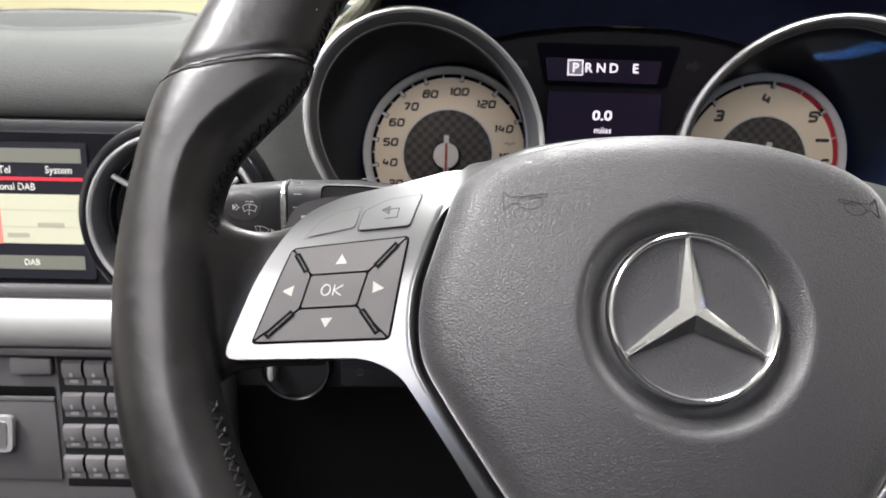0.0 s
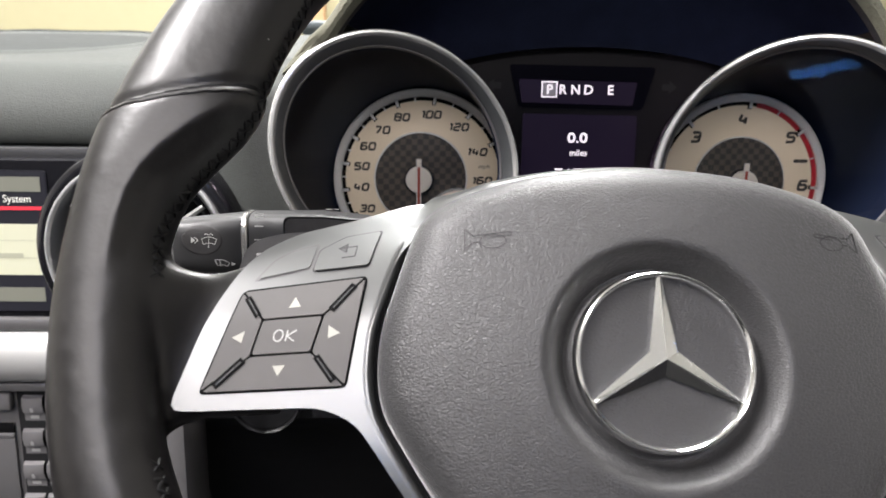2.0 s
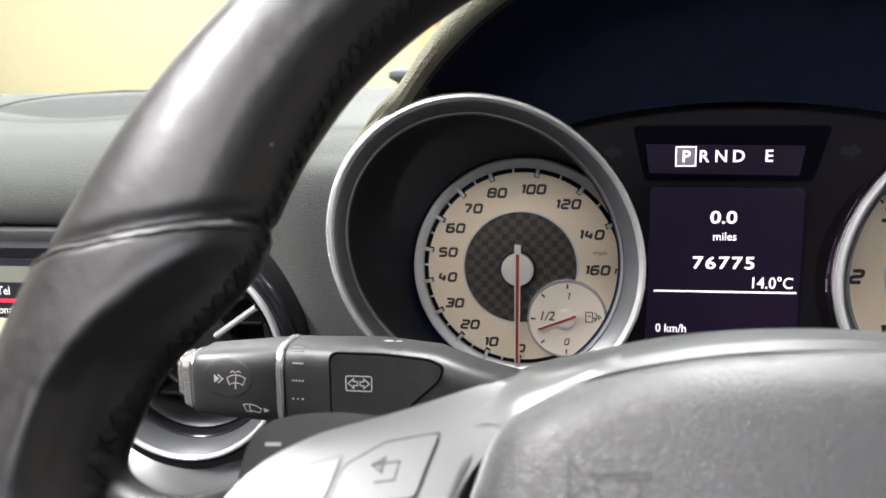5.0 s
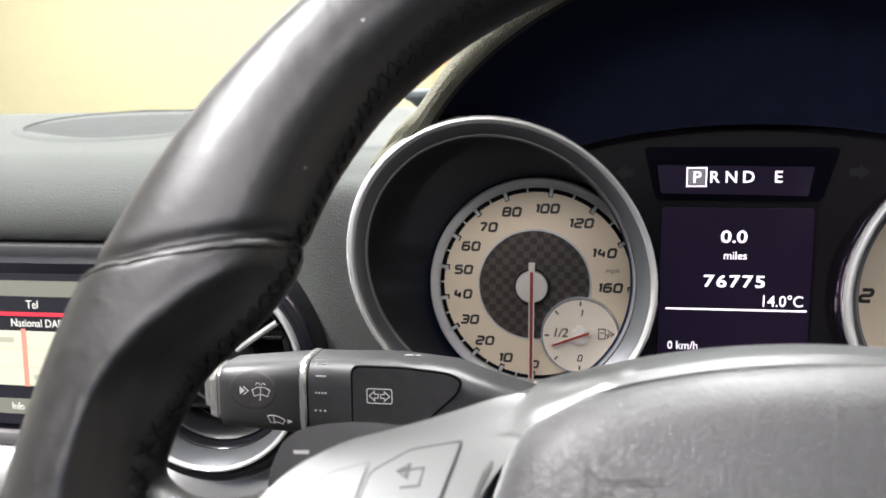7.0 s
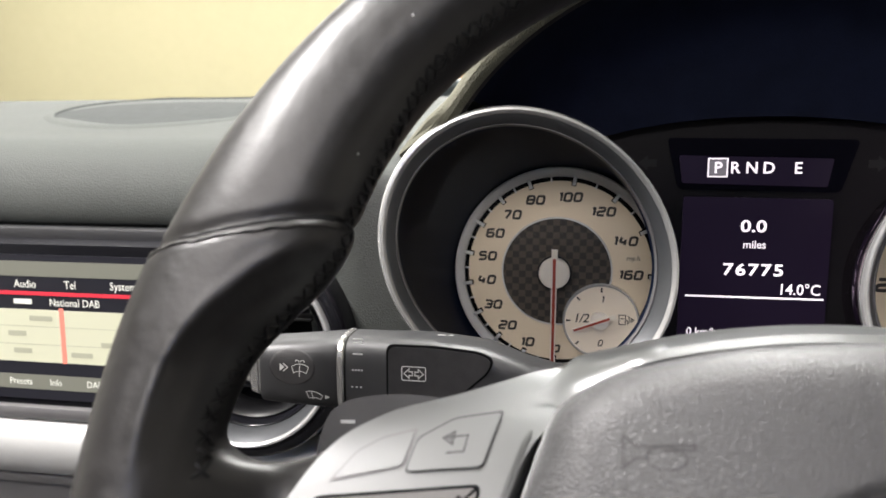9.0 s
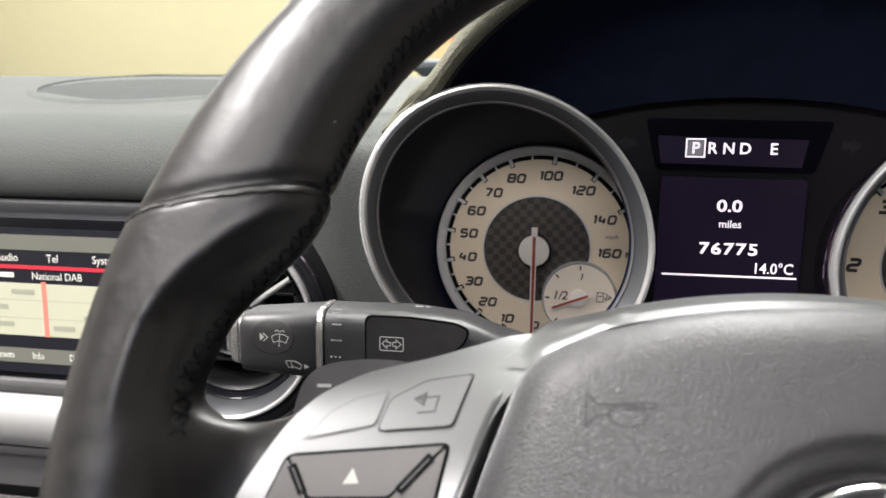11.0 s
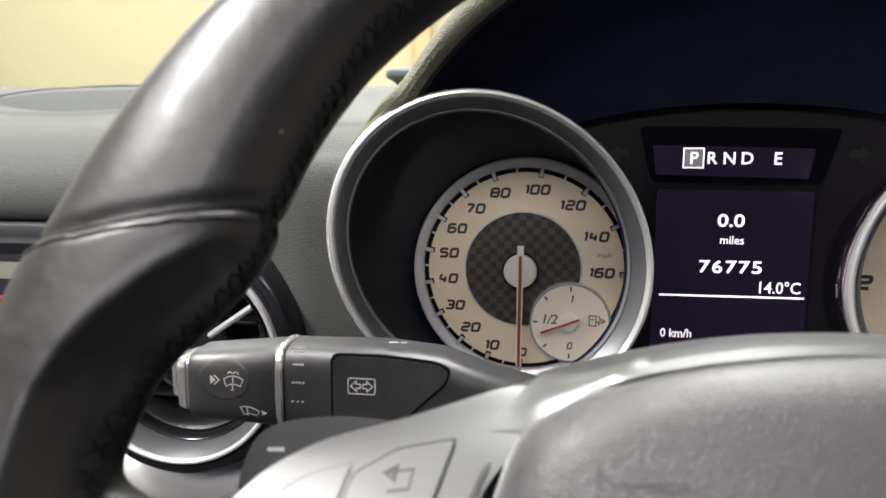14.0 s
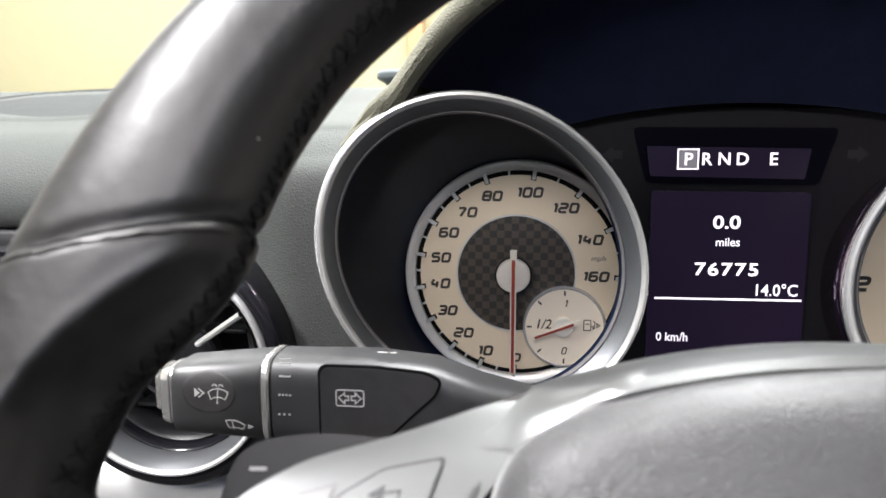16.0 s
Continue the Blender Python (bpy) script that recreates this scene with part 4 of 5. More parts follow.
for s in (1, -1):
    o = [(s * x, y) for x, y in round_poly(TRIM, 5, 3)]
    if s < 0:
        o = o[::-1]
    part("spoke_trim", plate(o, 9, 0.9, 0, trim_bend, CUTS), M_SATIN, WHEEL, "satin silver spoke trim")


def pad_top(a):
    return 64.0 - 13.6 * (a / 72) ** 2


rows = []
for i in range(49):
    a = -77 + 154 * i / 48
    u = pad_top(a)
    k = smoothstep(48, 73, abs(a))
    e = 1 - 0.8 * smoothstep(66, 77, abs(a))
    rows.append([(a, u + dy * e, z * (1 - k) + (trim_bend(a, u + dy * e) + 0.25) * k) for dy, z in ((-5, -27), (-1.0, -23.6), (1.4, -22.6), (3.6, -23.8), (6.4, -29.5), (8.6, -37), (9.9, -44))] + [(a, u + 9.6, -48), (a, u - 6, -52)])
part("upper_trim", loft(rows, closed=False), M_SATIN, WHEEL, "satin silver strip over the top of the hub")
part("hub_shell", loft([[(x * k, (y - 3) * k, z) for x, y in PADS] for k, z in ((0.97, -22), (0.95, -40), (0.80, -58), (0.55, -72))], caps=True), M_BLACK, WHEEL, "black plastic back of the hub")


def pad_n(x, y):
    d = math.hypot(x, y)
    n = 1.6 - 9.2 * (d / 70) ** 2
    k = smoothstep(28.4, 36.6, math.hypot(x - 0.4, y + 0.4))
    return n * k + (-5.2 - 4.6 * smoothstep(26.6, 28.6, d)) * (1 - k)


def pad_radius(ang):
    best = 0
    c, s = math.cos(ang), math.sin(ang)
    for (x0, y0), (x1, y1) in zip(PADS, PADS[1:] + PADS[:1]):
        a0, a1 = x0 * s - y0 * c, x1 * s - y1 * c
        if a0 * a1 <= 0 and a0 != a1:
            k = a0 / (a0 - a1)
            r = (x0 + (x1 - x0) * k) * c + (y0 + (y1 - y0) * k) * s
            best = max(best, r)
    return best


def build_pad():
    seg = 168
    radii = [pad_radius(2 * math.pi * i / seg + 0.001) for i in range(seg)]
    radii = [r - 0.8 * (1 - smoothstep(30, 52, r * math.sin(2 * math.pi * i / seg))) for i, r in enumerate(radii)]
    rings = []
    for r in (2, 12, 20, 24, 26.8, 28.5, 29.8, 31.2, 32.6, 34, 35.4, 36.8, 38.5):
        rings.append([(r * math.cos(2 * math.pi * i / seg + 0.001), r * math.sin(2 * math.pi * i / seg + 0.001)) for i in range(seg)])
    for f in (0.06, 0.16, 0.28, 0.4, 0.52, 0.64, 0.74, 0.82, 0.88, 0.925, 0.96, 0.985, 1.0):
        rings.append([((38.5 + (R - 38.5) * f) * math.cos(2 * math.pi * i / seg + 0.001), (38.5 + (R - 38.5) * f) * math.sin(2 * math.pi * i / seg + 0.001)) for i, R in enumerate(radii)])
    out = []
    for k, ring in enumerate(rings):
        row = []
        for i, (x, y) in enumerate(ring):
            edge = radii[i] - math.hypot(x, y)
            z = pad_n(x, y)
            roll = max(0.0, 1 - edge / 11.0)
            z -= 9.0 * (1 - math.sqrt(max(0.0, 1 - roll ** 2.0)))
            row.append((x, y, z))
        out.append(row)
    out.append([(x * 0.985, y * 0.985, z - 1.2) for x, y, z in out[-1]])
    out.append([(x * 0.94, y * 0.94, z - 8) for x, y, z in out[-1]])
    part("airbag_cover", loft(out), M_PAD, WHEEL, "grained charcoal airbag cover with a round recess", auto=70)


build_pad()
edge_rows, gap_rows = [], []
n = len(PADS)
for i, (x, y) in enumerate(PADS):
    x2, y2 = PADS[(i + 1) % n]
    dx, dy = x2 - x, y2 - y
    L = math.hypot(dx, dy) or 1
    nx, ny = dy / L, -dx / L
    if nx * x + ny * y < 0:
        nx, ny = -nx, -ny
    k = 1 - smoothstep(38, 47, y)
    tb = trim_bend(x, y)
    edge_rows.append([(x + nx * o * k, y + ny * o * k, tb + h * k - 2.5 * (1 - k)) for o, h in ((3.6, 0.06), (2.6, 0.02), (2.0, -0.25), (1.3, -0.9), (0.8, -1.9), (0.4, -3.4), (-0.6, -6.0))])
    gap_rows.append([(x - nx * 3, y - ny * 3, tb - 4.2), (x + nx * 0.5, y + ny * 0.5, tb - 3.6), (x + nx * 0.6, y + ny * 0.6, tb - 6)])
part("trim_edge", loft(edge_rows + edge_rows[:1], closed=False), M_SATIN, WHEEL, "rounded inner edge of the silver trim")
part("pad_gap", loft(gap_rows + gap_rows[:1], closed=False), M_GAP, WHEEL)

# badge
badge_at = Matrix.Translation((0.0005, 0.0001, 0)) @ Matrix.Diagonal((1.02, 1.02, 1, 1))
part("badge_ring", lathe([(23.9, -4.9), (24.1, -3.2), (24.5, -2.2), (25.2, -1.6), (25.7, -1.9), (26.2, -2.7), (26.5, -4.2), (26.6, -9.5)], 120), M_CHROME, WHEEL, "chrome badge ring").matrix_local = badge_at
bm = bmesh.new()
apex = bm.verts.new((0, 0, -1.2))


def star_row(r0, off, z):
    return [bm.verts.new((r0 * math.cos(radians(90 + 120 * i) + off), r0 * math.sin(radians(90 + 120 * i) + off), z)) for i in range(3)]


tips = star_row(24.2, 0, -2.5)
edges = [(star_row(24.2, 0.028, z), star_row(24.2, -0.028, z), star_row(4.7, radians(60), z2)) for z, z2 in ((-3.3, -3.9), (-5.2, -5.2))]
(tipl, tipr, vals), (tipl2, tipr2, vals2) = edges
for i in range(3):
    bm.faces.new((apex, tips[i], tipl[i], vals[i]))
    bm.faces.new((apex, vals[i - 1], tipr[i], tips[i]))
    bm.faces.new((vals[i], tipl[i], tipl2[i], vals2[i]))
    bm.faces.new((tipr[i], vals[i - 1], vals2[i - 1], tipr2[i]))
part("badge_star", bm, M_CHROME, WHEEL, "three pointed chrome star", smooth=False).matrix_local = badge_at
part("badge_disc", lathe([(0, -5.0), (24.0, -5.0), (24.0, -5.6)], 96), M_PAD, WHEEL).matrix_local = badge_at


def horn(s, x0, y0, z=0.1):
    """An engraved horn outline, its bell towards the outside."""
    def q(x, y):
        return (x0 + s * x, y0 + y)
    lines = [[q(0, 3.4), q(0, -3.4), q(2.6, -1.2), q(5.2, -1.0)], [q(0, 3.4), q(2.6, 1.1), q(8, 1.5), q(14.2, 2.0), q(14.2, 1.0), q(8, 0.4)],
             [q(x, y) for x, y in circle(8.6, -0.9, 4.0, 2.3, 20)]]
    part("horn_symbol", strokes(lines, 0.3, z, 0.25, pad_n), M_BLACK, WHEEL)


horn(1, -57.8, 37.2)
horn(-1, 65.6, 37.6, 0.04)


# wheel buttons
def offset_poly(pts, d):
    out = []
    n = len(pts)
    area = sum(pts[i][0] * pts[(i + 1) % n][1] - pts[(i + 1) % n][0] * pts[i][1] for i in range(n))
    sgn = 1 if area > 0 else -1
    for i in range(n):
        p, q, r = Vector(pts[i - 1]), Vector(pts[i]), Vector(pts[(i + 1) % n])
        d1, d2 = (q - p).normalized(), (r - q).normalized()
        n1, n2 = Vector((-d1.y, d1.x)) * sgn, Vector((-d2.y, d2.x)) * sgn
        b = (n1 + n2).normalized()
        k = d / max(0.3, b.dot(n1))
        out.append(tuple(q + b * k))
    return out


OUT = [(-127.1, 22.3), (-88.6, 27.8), (-94.0, -7.2), (-138.0, -9.4)]
OKQ = [(-120.2, 13.1), (-101.5, 14.8), (-104.8, 3.2), (-123.2, 1.9)]


def button_cluster(s):
    def mir(o):
        return o if s > 0 else [(-x, y) for x, y in o]
    cuts = [-8 + 4 * i for i in range(14)]
    base = part("button_bed", plate(mir(round_poly(offset_poly(OUT, -0.4), 2.2)), 1.5, 0.1, 0.25, trim_bend, cuts), M_GAP, WHEEL, "black bed of the button cluster")
    keys = [[OUT[0], OUT[1], OKQ[1], OKQ[0]], [OUT[1], OUT[2], OKQ[2], OKQ[1]], [OUT[2], OUT[3], OKQ[3], OKQ[2]], [OUT[3], OUT[0], OKQ[0], OKQ[3]]]
    names = ("up_key", "right_key", "down_key", "left_key")
    tris = ([(-110.5, 20.6), (-112.4, 17.0), (-108.7, 17.4)], [(-96.1, 9.2), (-99.7, 11.5), (-99.8, 7.5)], [(-114.6, -4.1), (-116.3, -1.1), (-112.5, -0.8)], [(-129.2, 7.5), (-125.4, 9.5), (-126.2, 5.9)])
    for nm, k, t in zip(names, keys, tris):
        key = part(nm, plate(mir(round_poly(offset_poly(k, 0.35), 0.8)), 1.2, 0.35, 1.25, trim_bend, cuts), M_BUTTON, WHEEL, "charcoal rocker key with a white arrow")
        part("arrow", plate(mir(t), 0.15, 0, 1.34, trim_bend, cuts), M_CREAM, key)
    ok = part("ok_key", plate(mir(round_poly(offset_poly(OKQ, 0.35), 0.8)), 1.2, 0.35, 1.35, trim_bend, cuts), M_BUTTON, WHEEL, "charcoal centre key")
    if s > 0:
        okl = [[(-115.0 + x * 1.4 + y * 0.3, 8.2 + y * 1.75) for x, y in circle(0, 0, 1, seg=20)], [(-112.8, 6.5), (-112.1, 10.0)], [(-109.4, 10.0), (-112.4, 8.1), (-110.1, 6.5)]]
        part("lettering", strokes(okl, 0.42, 1.5, 0.1, trim_bend), M_PRINTDIM, ok)
    for a, b in (((-125.4, 20.2), (-121.6, 14.2)), ((-92.2, 24.8), (-99.2, 16.4)), ((-125.2, 0.7), (-133.6, -7.4)), ((-103.2, 2.0), (-97.6, -5.6))):
        part("corner_bar", strokes([mir([a, b])], 2.2, 1.55, 1.2, trim_bend), M_GAP, base)
        # Raised grey line drawn in for the thin highlight along each bar.
        a2, b2 = Vector(a).lerp(Vector(b), 0.08), Vector(a).lerp(Vector(b), 0.92)
        part("corner_glint", strokes([mir([tuple(a2), tuple(b2)])], 0.4, 1.72, 0.2, trim_bend), M_STALK, base)
    BACK = [(-104.4, 37.4), (-96.2, 42.8), (-84.6, 45.4), (-88.4, 32.0), (-106.2, 29.6)]
    BLANK = [(-124.3, 26.0), (-118.8, 33.6), (-113.2, 37.2), (-104.8, 39.9), (-106.8, 30.6)]
    gap = part("key_gap", plate(mir(round_poly(offset_poly(BACK, -0.35), 1.4)), 1, 0, 0.12, trim_bend, cuts), M_STALK, WHEEL)
    back = part("back_key", plate(mir(round_poly(offset_poly(BACK, 0.15), 1.4)), 1.2, 0.5, 0.95, trim_bend, cuts), M_SATIN, WHEEL, "satin silver back key")
    if s > 0:
        part("arrow", strokes([[(-97.6, 38.1), (-92.4, 39.0), (-93.0, 35.2), (-97.2, 34.5)], [(-95.6, 39.6), (-98.2, 38.0), (-95.9, 36.6), (-95.6, 39.6)], [(-95.7, 38.9), (-96.9, 38.1), (-95.9, 37.4)]], 0.45, 1.0, 0.15, trim_bend), M_STALK, back)
    part("key_gap", plate(mir(round_poly(offset_poly(BLANK, -0.2), 1.4)), 1, 0, 0.10, trim_bend, cuts), M_KEY, WHEEL)
    part("blank_key", plate(mir(round_poly(offset_poly(BLANK, 0.5), 1.2)), 1.2, 0.4, 0.55, trim_bend, cuts), M_SATIN, WHEEL, "satin silver blank key")


button_cluster(1)
button_cluster(-1)

# gear paddle behind the spoke
for s in (1, -1):
    o = [(-137, 30), (-136.2, 38.0), (-134.2, 43.8), (-130, 47.2), (-122.6, 49.1), (-113.2, 50.0), (-100, 49.4), (-86, 45), (-84, 30), (-110, 26)]
    if s < 0:
        o = [(-x, y) for x, y in o][::-1]
    pd = part("gear_paddle", plate(round_poly(o, 4, 4), 3.5, 1.0, -44.5), M_BLACK, WHEEL, "black gear paddle")
    part("paddle_mark", strokes([[(s * -130.7, 41.4), (s * -126.6, 41.6)]], 0.9, -44.35), M_PRINT, pd)

# steering column behind the hub
COL = thing("column_shroud", "black plastic steering column shroud", "column shroud", MWHEEL)
part("shroud", lathe([(0, -70), (46, -70), (56, -84), (60, -190), (60, -260), (0, -260)], 48, 0, -18), M_BLACK, COL)


# ---- wiper and light stalk ----
MS = frame_matrix((0, 0.352, 0.857), (1, 0, 0), (0, 0, 1), (0, -1, 0))
STALK = thing("wiper_stalk", "charcoal wiper and indicator stalk with a chrome ring", "control stalk", MS)


def section(x, yt, yb, hz, p=0.7, n=40, zc=0.0):
    yc, hy = (yt + yb) / 2 - 1.7, (yt - yb) / 2
    out = []
    for j in range(n):
        a = 2 * math.pi * j / n
        c, s = math.cos(a), math.sin(a)
        out.append((x, yc + hy * math.copysign(abs(c) ** p, c), zc + hz * math.copysign(abs(s) ** p, s)))
    return out


part("main_arm", loft([section(-64, 12.2, -16.6, 11.8, 0.5), section(-50, 12.3, -17.4, 11.9, 0.5), section(-47.5, 12.4, -17.8, 12.2, 0.5), section(-32, 12.6, -18.6, 12.2, 0.5), section(-12, 10.6, -19, 12.2, 0.5), section(3, 4.6, -18.6, 12, 0.55, zc=-2), section(22, -2, -17, 11, 0.6, zc=-8), section(60, -6, -22, 10, 0.7, zc=-24)], caps=True), M_STALK, STALK)
part("turn_cap", loft([section(-98.9, 7.2, -13.8, 9.6, 0.45), section(-98.4, 8.2, -14.8, 10.6, 0.45), section(-97.4, 8.7, -15.1, 11.0, 0.47), section(-95.0, 9.0, -15.3, 11.2, 0.5), section(-68.5, 11.7, -16.4, 12.0, 0.5), section(-67.6, 11.5, -16.2, 11.6, 0.5)], caps=True), M_STALK, STALK, "turnable end cap")
part("chrome_ring", loft([section(-67.5, 11.6, -16.3, 11.6, 0.5), section(-67.0, 12.4, -16.9, 12.4, 0.5), section(-65.4, 12.5, -17.0, 12.5, 0.5), section(-64.8, 12.0, -16.5, 11.8, 0.5)], caps=True), M_CAPCHROME, STALK)
button = part("push_button", loft([section(-104.0, 5.2, -10.8, 7.0, 0.3), section(-103.3, 6.2, -11.8, 8.2, 0.3), section(-102.3, 6.5, -12.1, 8.6, 0.3), section(-100.4, 6.9, -12.5, 8.9, 0.3), section(-99.9, 6.4, -12.0, 8.5, 0.3), section(-98.5, 6.4, -12.0, 8.5, 0.3)], caps=True), M_CAPCHROME, STALK, "square chrome push button on the stalk's end")
part("button_tip", loft([section(-106.8, 5.2, -7.6, 4.6, 0.35), section(-106.4, 5.9, -8.6, 5.8, 0.35), section(-105.2, 6.2, -9.0, 6.2, 0.35), section(-104.6, 6.2, -9.0, 6.2, 0.35)], caps=True), M_CAPCHROME, button)


def cap_z(x, y):
    """Front of the turning cap at a place across and up."""
    k = (x + 94) / 25.5
    yt, yb, hz = 9.0 + 2.7 * k, -15.2 - 1.2 * k, 11.2 + 0.8 * k
    c = min(abs(y + 1.7 - (yt + yb) / 2) / ((yt - yb) / 2), 0.98) ** 2
    return hz * (1 - c * c) ** 0.25


rows = []
for r, h in ((9.6, -0.25), (9.1, 0.07), (8.4, 0.11), (7.4, 0.07), (5.5, 0.04), (3, 0.03), (0.1, 0.03)):
    rows.append([(-85.1 + r * math.cos(a * math.pi / 24), -0.9 + 0.76 * r * math.sin(a * math.pi / 24), cap_z(-85.1 + r * math.cos(a * math.pi / 24), -0.9 + 0.76 * r * math.sin(a * math.pi / 24)) + h) for a in range(48)])
part("thumb_dimple", loft(rows), M_STALKIN, STALK, "shallow oval thumb dimple")
part("insert_edge", plate(round_poly([(-48.2, 10.0), (-30, 10.0), (-13.5, 8.6), (-8.4, 6.0), (-10.2, 1.0), (-17, -5.4), (-24, -12.4), (-30, -16.6), (-48.2, -16.6)], 3.2, 5), 1.2, 0.2, 12.35), M_GAP, STALK)
part("insert", plate(round_poly(offset_poly([(-48.2, 10.0), (-30, 10.0), (-13.5, 8.6), (-8.4, 6.0), (-10.2, 1.0), (-17, -5.4), (-24, -12.4), (-30, -16.6), (-48.2, -16.6)], 0.8), 3.2, 5), 1.2, 0.25, 12.6), M_STALKIN, STALK, "speckled black insert")
wz = 12.75
part("arrows_symbol", strokes([round_poly([(-42.3, 2.0), (-33.4, 2.0), (-33.4, -3.2), (-42.3, -3.2)], 0.7, 3) + [round_poly([(-42.3, 2.0), (-33.4, 2.0), (-33.4, -3.2), (-42.3, -3.2)], 0.7, 3)[0]],
                               [(-38.3, 0.1), (-39.6, 0.1), (-39.6, 1.1), (-41.5, -0.6), (-39.6, -2.3), (-39.6, -1.3), (-38.3, -1.3), (-38.3, 0.1)],
                               [(-37.4, 0.1), (-36.1, 0.1), (-36.1, 1.1), (-34.2, -0.6), (-36.1, -2.3), (-36.1, -1.3), (-37.4, -1.3), (-37.4, 0.1)]], 0.36, wz), M_PRINT, STALK)


CZ = 0.2
part("wash_symbol", strokes([[(-85.2, -0.7), (-83.6, 0.2), (-81.8, 0.5), (-80, 0.2), (-78.4, -0.6), (-79.4, -3.0), (-80.6, -2.5), (-81.9, -2.3), (-83.2, -2.5), (-84.4, -3.1), (-85.2, -0.7)],
                             [(-82.2, -4.2), (-81.9, 0.2)], [(-82.6, -4.3), (-81.8, -4.3)], [(-83.8, 1.2), (-83.4, 1.8), (-82.6, 1.8), (-82.1, 1.2)], [(-81.7, 1.2), (-81.3, 1.8), (-80.5, 1.8), (-80, 1.2)]], 0.3, CZ, 0.1, cap_z), M_PRINT, STALK)
part("chevron_symbol", plate([(-90.0, 0.35), (-88.1, -1.15), (-90.0, -2.65)], 0.1, 0, CZ, cap_z), M_PRINT, STALK)
part("chevron_symbol", strokes([[(-88.6, 0.35), (-86.8, -1.15), (-88.6, -2.65)]], 0.4, CZ, 0.1, cap_z), M_PRINT, STALK)
part("wipe_symbol", strokes([[(-79.7, -10.2), (-78.2, -9.9), (-76.4, -10.0), (-74.6, -10.6), (-73.1, -11.5), (-74.1, -13.1), (-75.4, -12.6), (-76.9, -12.4), (-78.7, -12.8), (-79.7, -10.2)], [(-77.1, -13.2), (-77.5, -10.2)]], 0.28, CZ - 0.05, 0.1, cap_z), M_PRINT, STALK)
part("pointer_symbol", plate([(-72.2, -11.0), (-70.2, -11.9), (-72.2, -12.8)], 0.1, 0, CZ, cap_z), M_PRINT, STALK)
for lines in ([[(-60.8, 11.2), (-56.9, 11.2)], [(-60.8, 9.9), (-56.9, 9.9)]], [[(-61, 5.6), (-57.2, 5.6)]], [[(-61.4 + i * 1.15, -0.6), (-60.7 + i * 1.15, -0.6)] for i in range(4)],
              [[(-61.7 + i * 1.7, -7.1), (-61.0 + i * 1.7, -7.1)] for i in range(3)]):
    part("speed_mark", strokes(lines, 0.55, 12.1), M_PRINT, STALK)
part("top_mark", strokes([[(-30, -6), (-27, -6)], [(-26, -6), (-24, -6)]], 0.9, 12.75), M_PRINTDIM, STALK).matrix_local = pose(0, 0, 0, -90) @ pose(0, 0, 0)

# ---- round air vent ----
MV = frame_matrix((-0.1512, 0.4310, 0.8330), (1, 0, 0), (0, 0, 1), (0, -1, 0))
VENT = thing("air_vent", "round black air vent with a silver ring and a silver cross", "air vent", MV)
part("surround", lathe([(61.6, -26), (60.4, -6), (59.2, -2.2), (57.6, -0.6), (54.6, 0.2), (52.2, -0.5)], 96), M_GLOSS, VENT)
part("silver_ring", lathe([(52.4, -0.8), (52.3, 2.4), (51.8, 3.2), (50.8, 3.3), (50.0, 2.6), (49.5, 0.8)], 128), M_BRUSH, VENT, "polished silver ring")
part("ring_cone", lathe([(49.5, 1.4), (48.4, -0.6), (46.4, -5), (45.3, -9), (45.2, -10)], 128), M_BEZELIN, VENT, "satin grey inner cone")
part("inner_sleeve", lathe([(45.3, -9.6), (44.4, -9.0), (43.4, -10.2), (41, -18), (40, -30)], 96), M_GLOSS, VENT)
part("barrel_ring", lathe([(42, -15), (41, -13.5), (39.8, -14.5), (38, -19), (37, -30)], 96), M_BLACK, VENT)
part("centre_ring", lathe([(22, -20), (21.6, -14), (20.6, -13), (19.4, -14), (18.8, -24)], 64), M_BLACK, VENT)
part("centre_cap", lathe([(0, -17), (12, -17.5), (17.5, -19), (18.9, -23)], 48), M_BLACK, VENT)
for a in (34, 146, 214, 326):
    c, s = math.cos(radians(a)), math.sin(radians(a))
    rows = []
    for r, z, w in ((15, -10, 1.6), (28, -6.0, 1.6), (45.6, -2.5, 1.6)):
        rows.append([(r * c - k * s, r * s + k * c, z + h) for k, h in ((-w, -2.6), (-w * 0.7, -0.3), (0, 0.5), (w * 0.7, -0.3), (w, -2.6))])
    part("cross_strut", loft(rows, closed=False), M_STRUT, VENT, "silver strut")
for i in range(-2, 3):
    h = math.sqrt(36 ** 2 - (i * 13) ** 2)
    part("blade", box(-h, h, i * 13 - 0.9, i * 13 + 0.9, -32, -20, 0.5), M_BLACK, VENT)
part("back", lathe([(0, -36), (40, -36)], 48), M_GAP, VENT)

# ---- centre stack ----
MR = frame_matrix((0, 0.46, 0), (1, 0, 0), (0, 0, 1), (0, -1, 0))
RADIO = thing("head_unit", "black car radio with a lit cream screen", "car radio", MR)
part("surround", plate(round_poly([(-560, 784), (-193, 784), (-193, 882), (-560, 882)], 5), 40, 1.5, 0), M_GLOSS, RADIO, "black screen surround")
part("screen", plate(round_poly([(-545, 788), (-215.5, 788), (-215.5, 876), (-545, 876)], 2), 1, 0.3, 1.0), M_RADIO, RADIO, "dark screen")
part("header_band", plate([(-545, 863.2), (-219, 863.2), (-219, 872.2), (-545, 872.2)], 0.2, 0, 1.3), M_RADIOGREY, RADIO)
part("red_line", plate([(-545, 851.9), (-219, 851.9), (-219, 854.1), (-545, 854.1)], 0.2, 0, 1.35), M_RADIORED, RADIO)
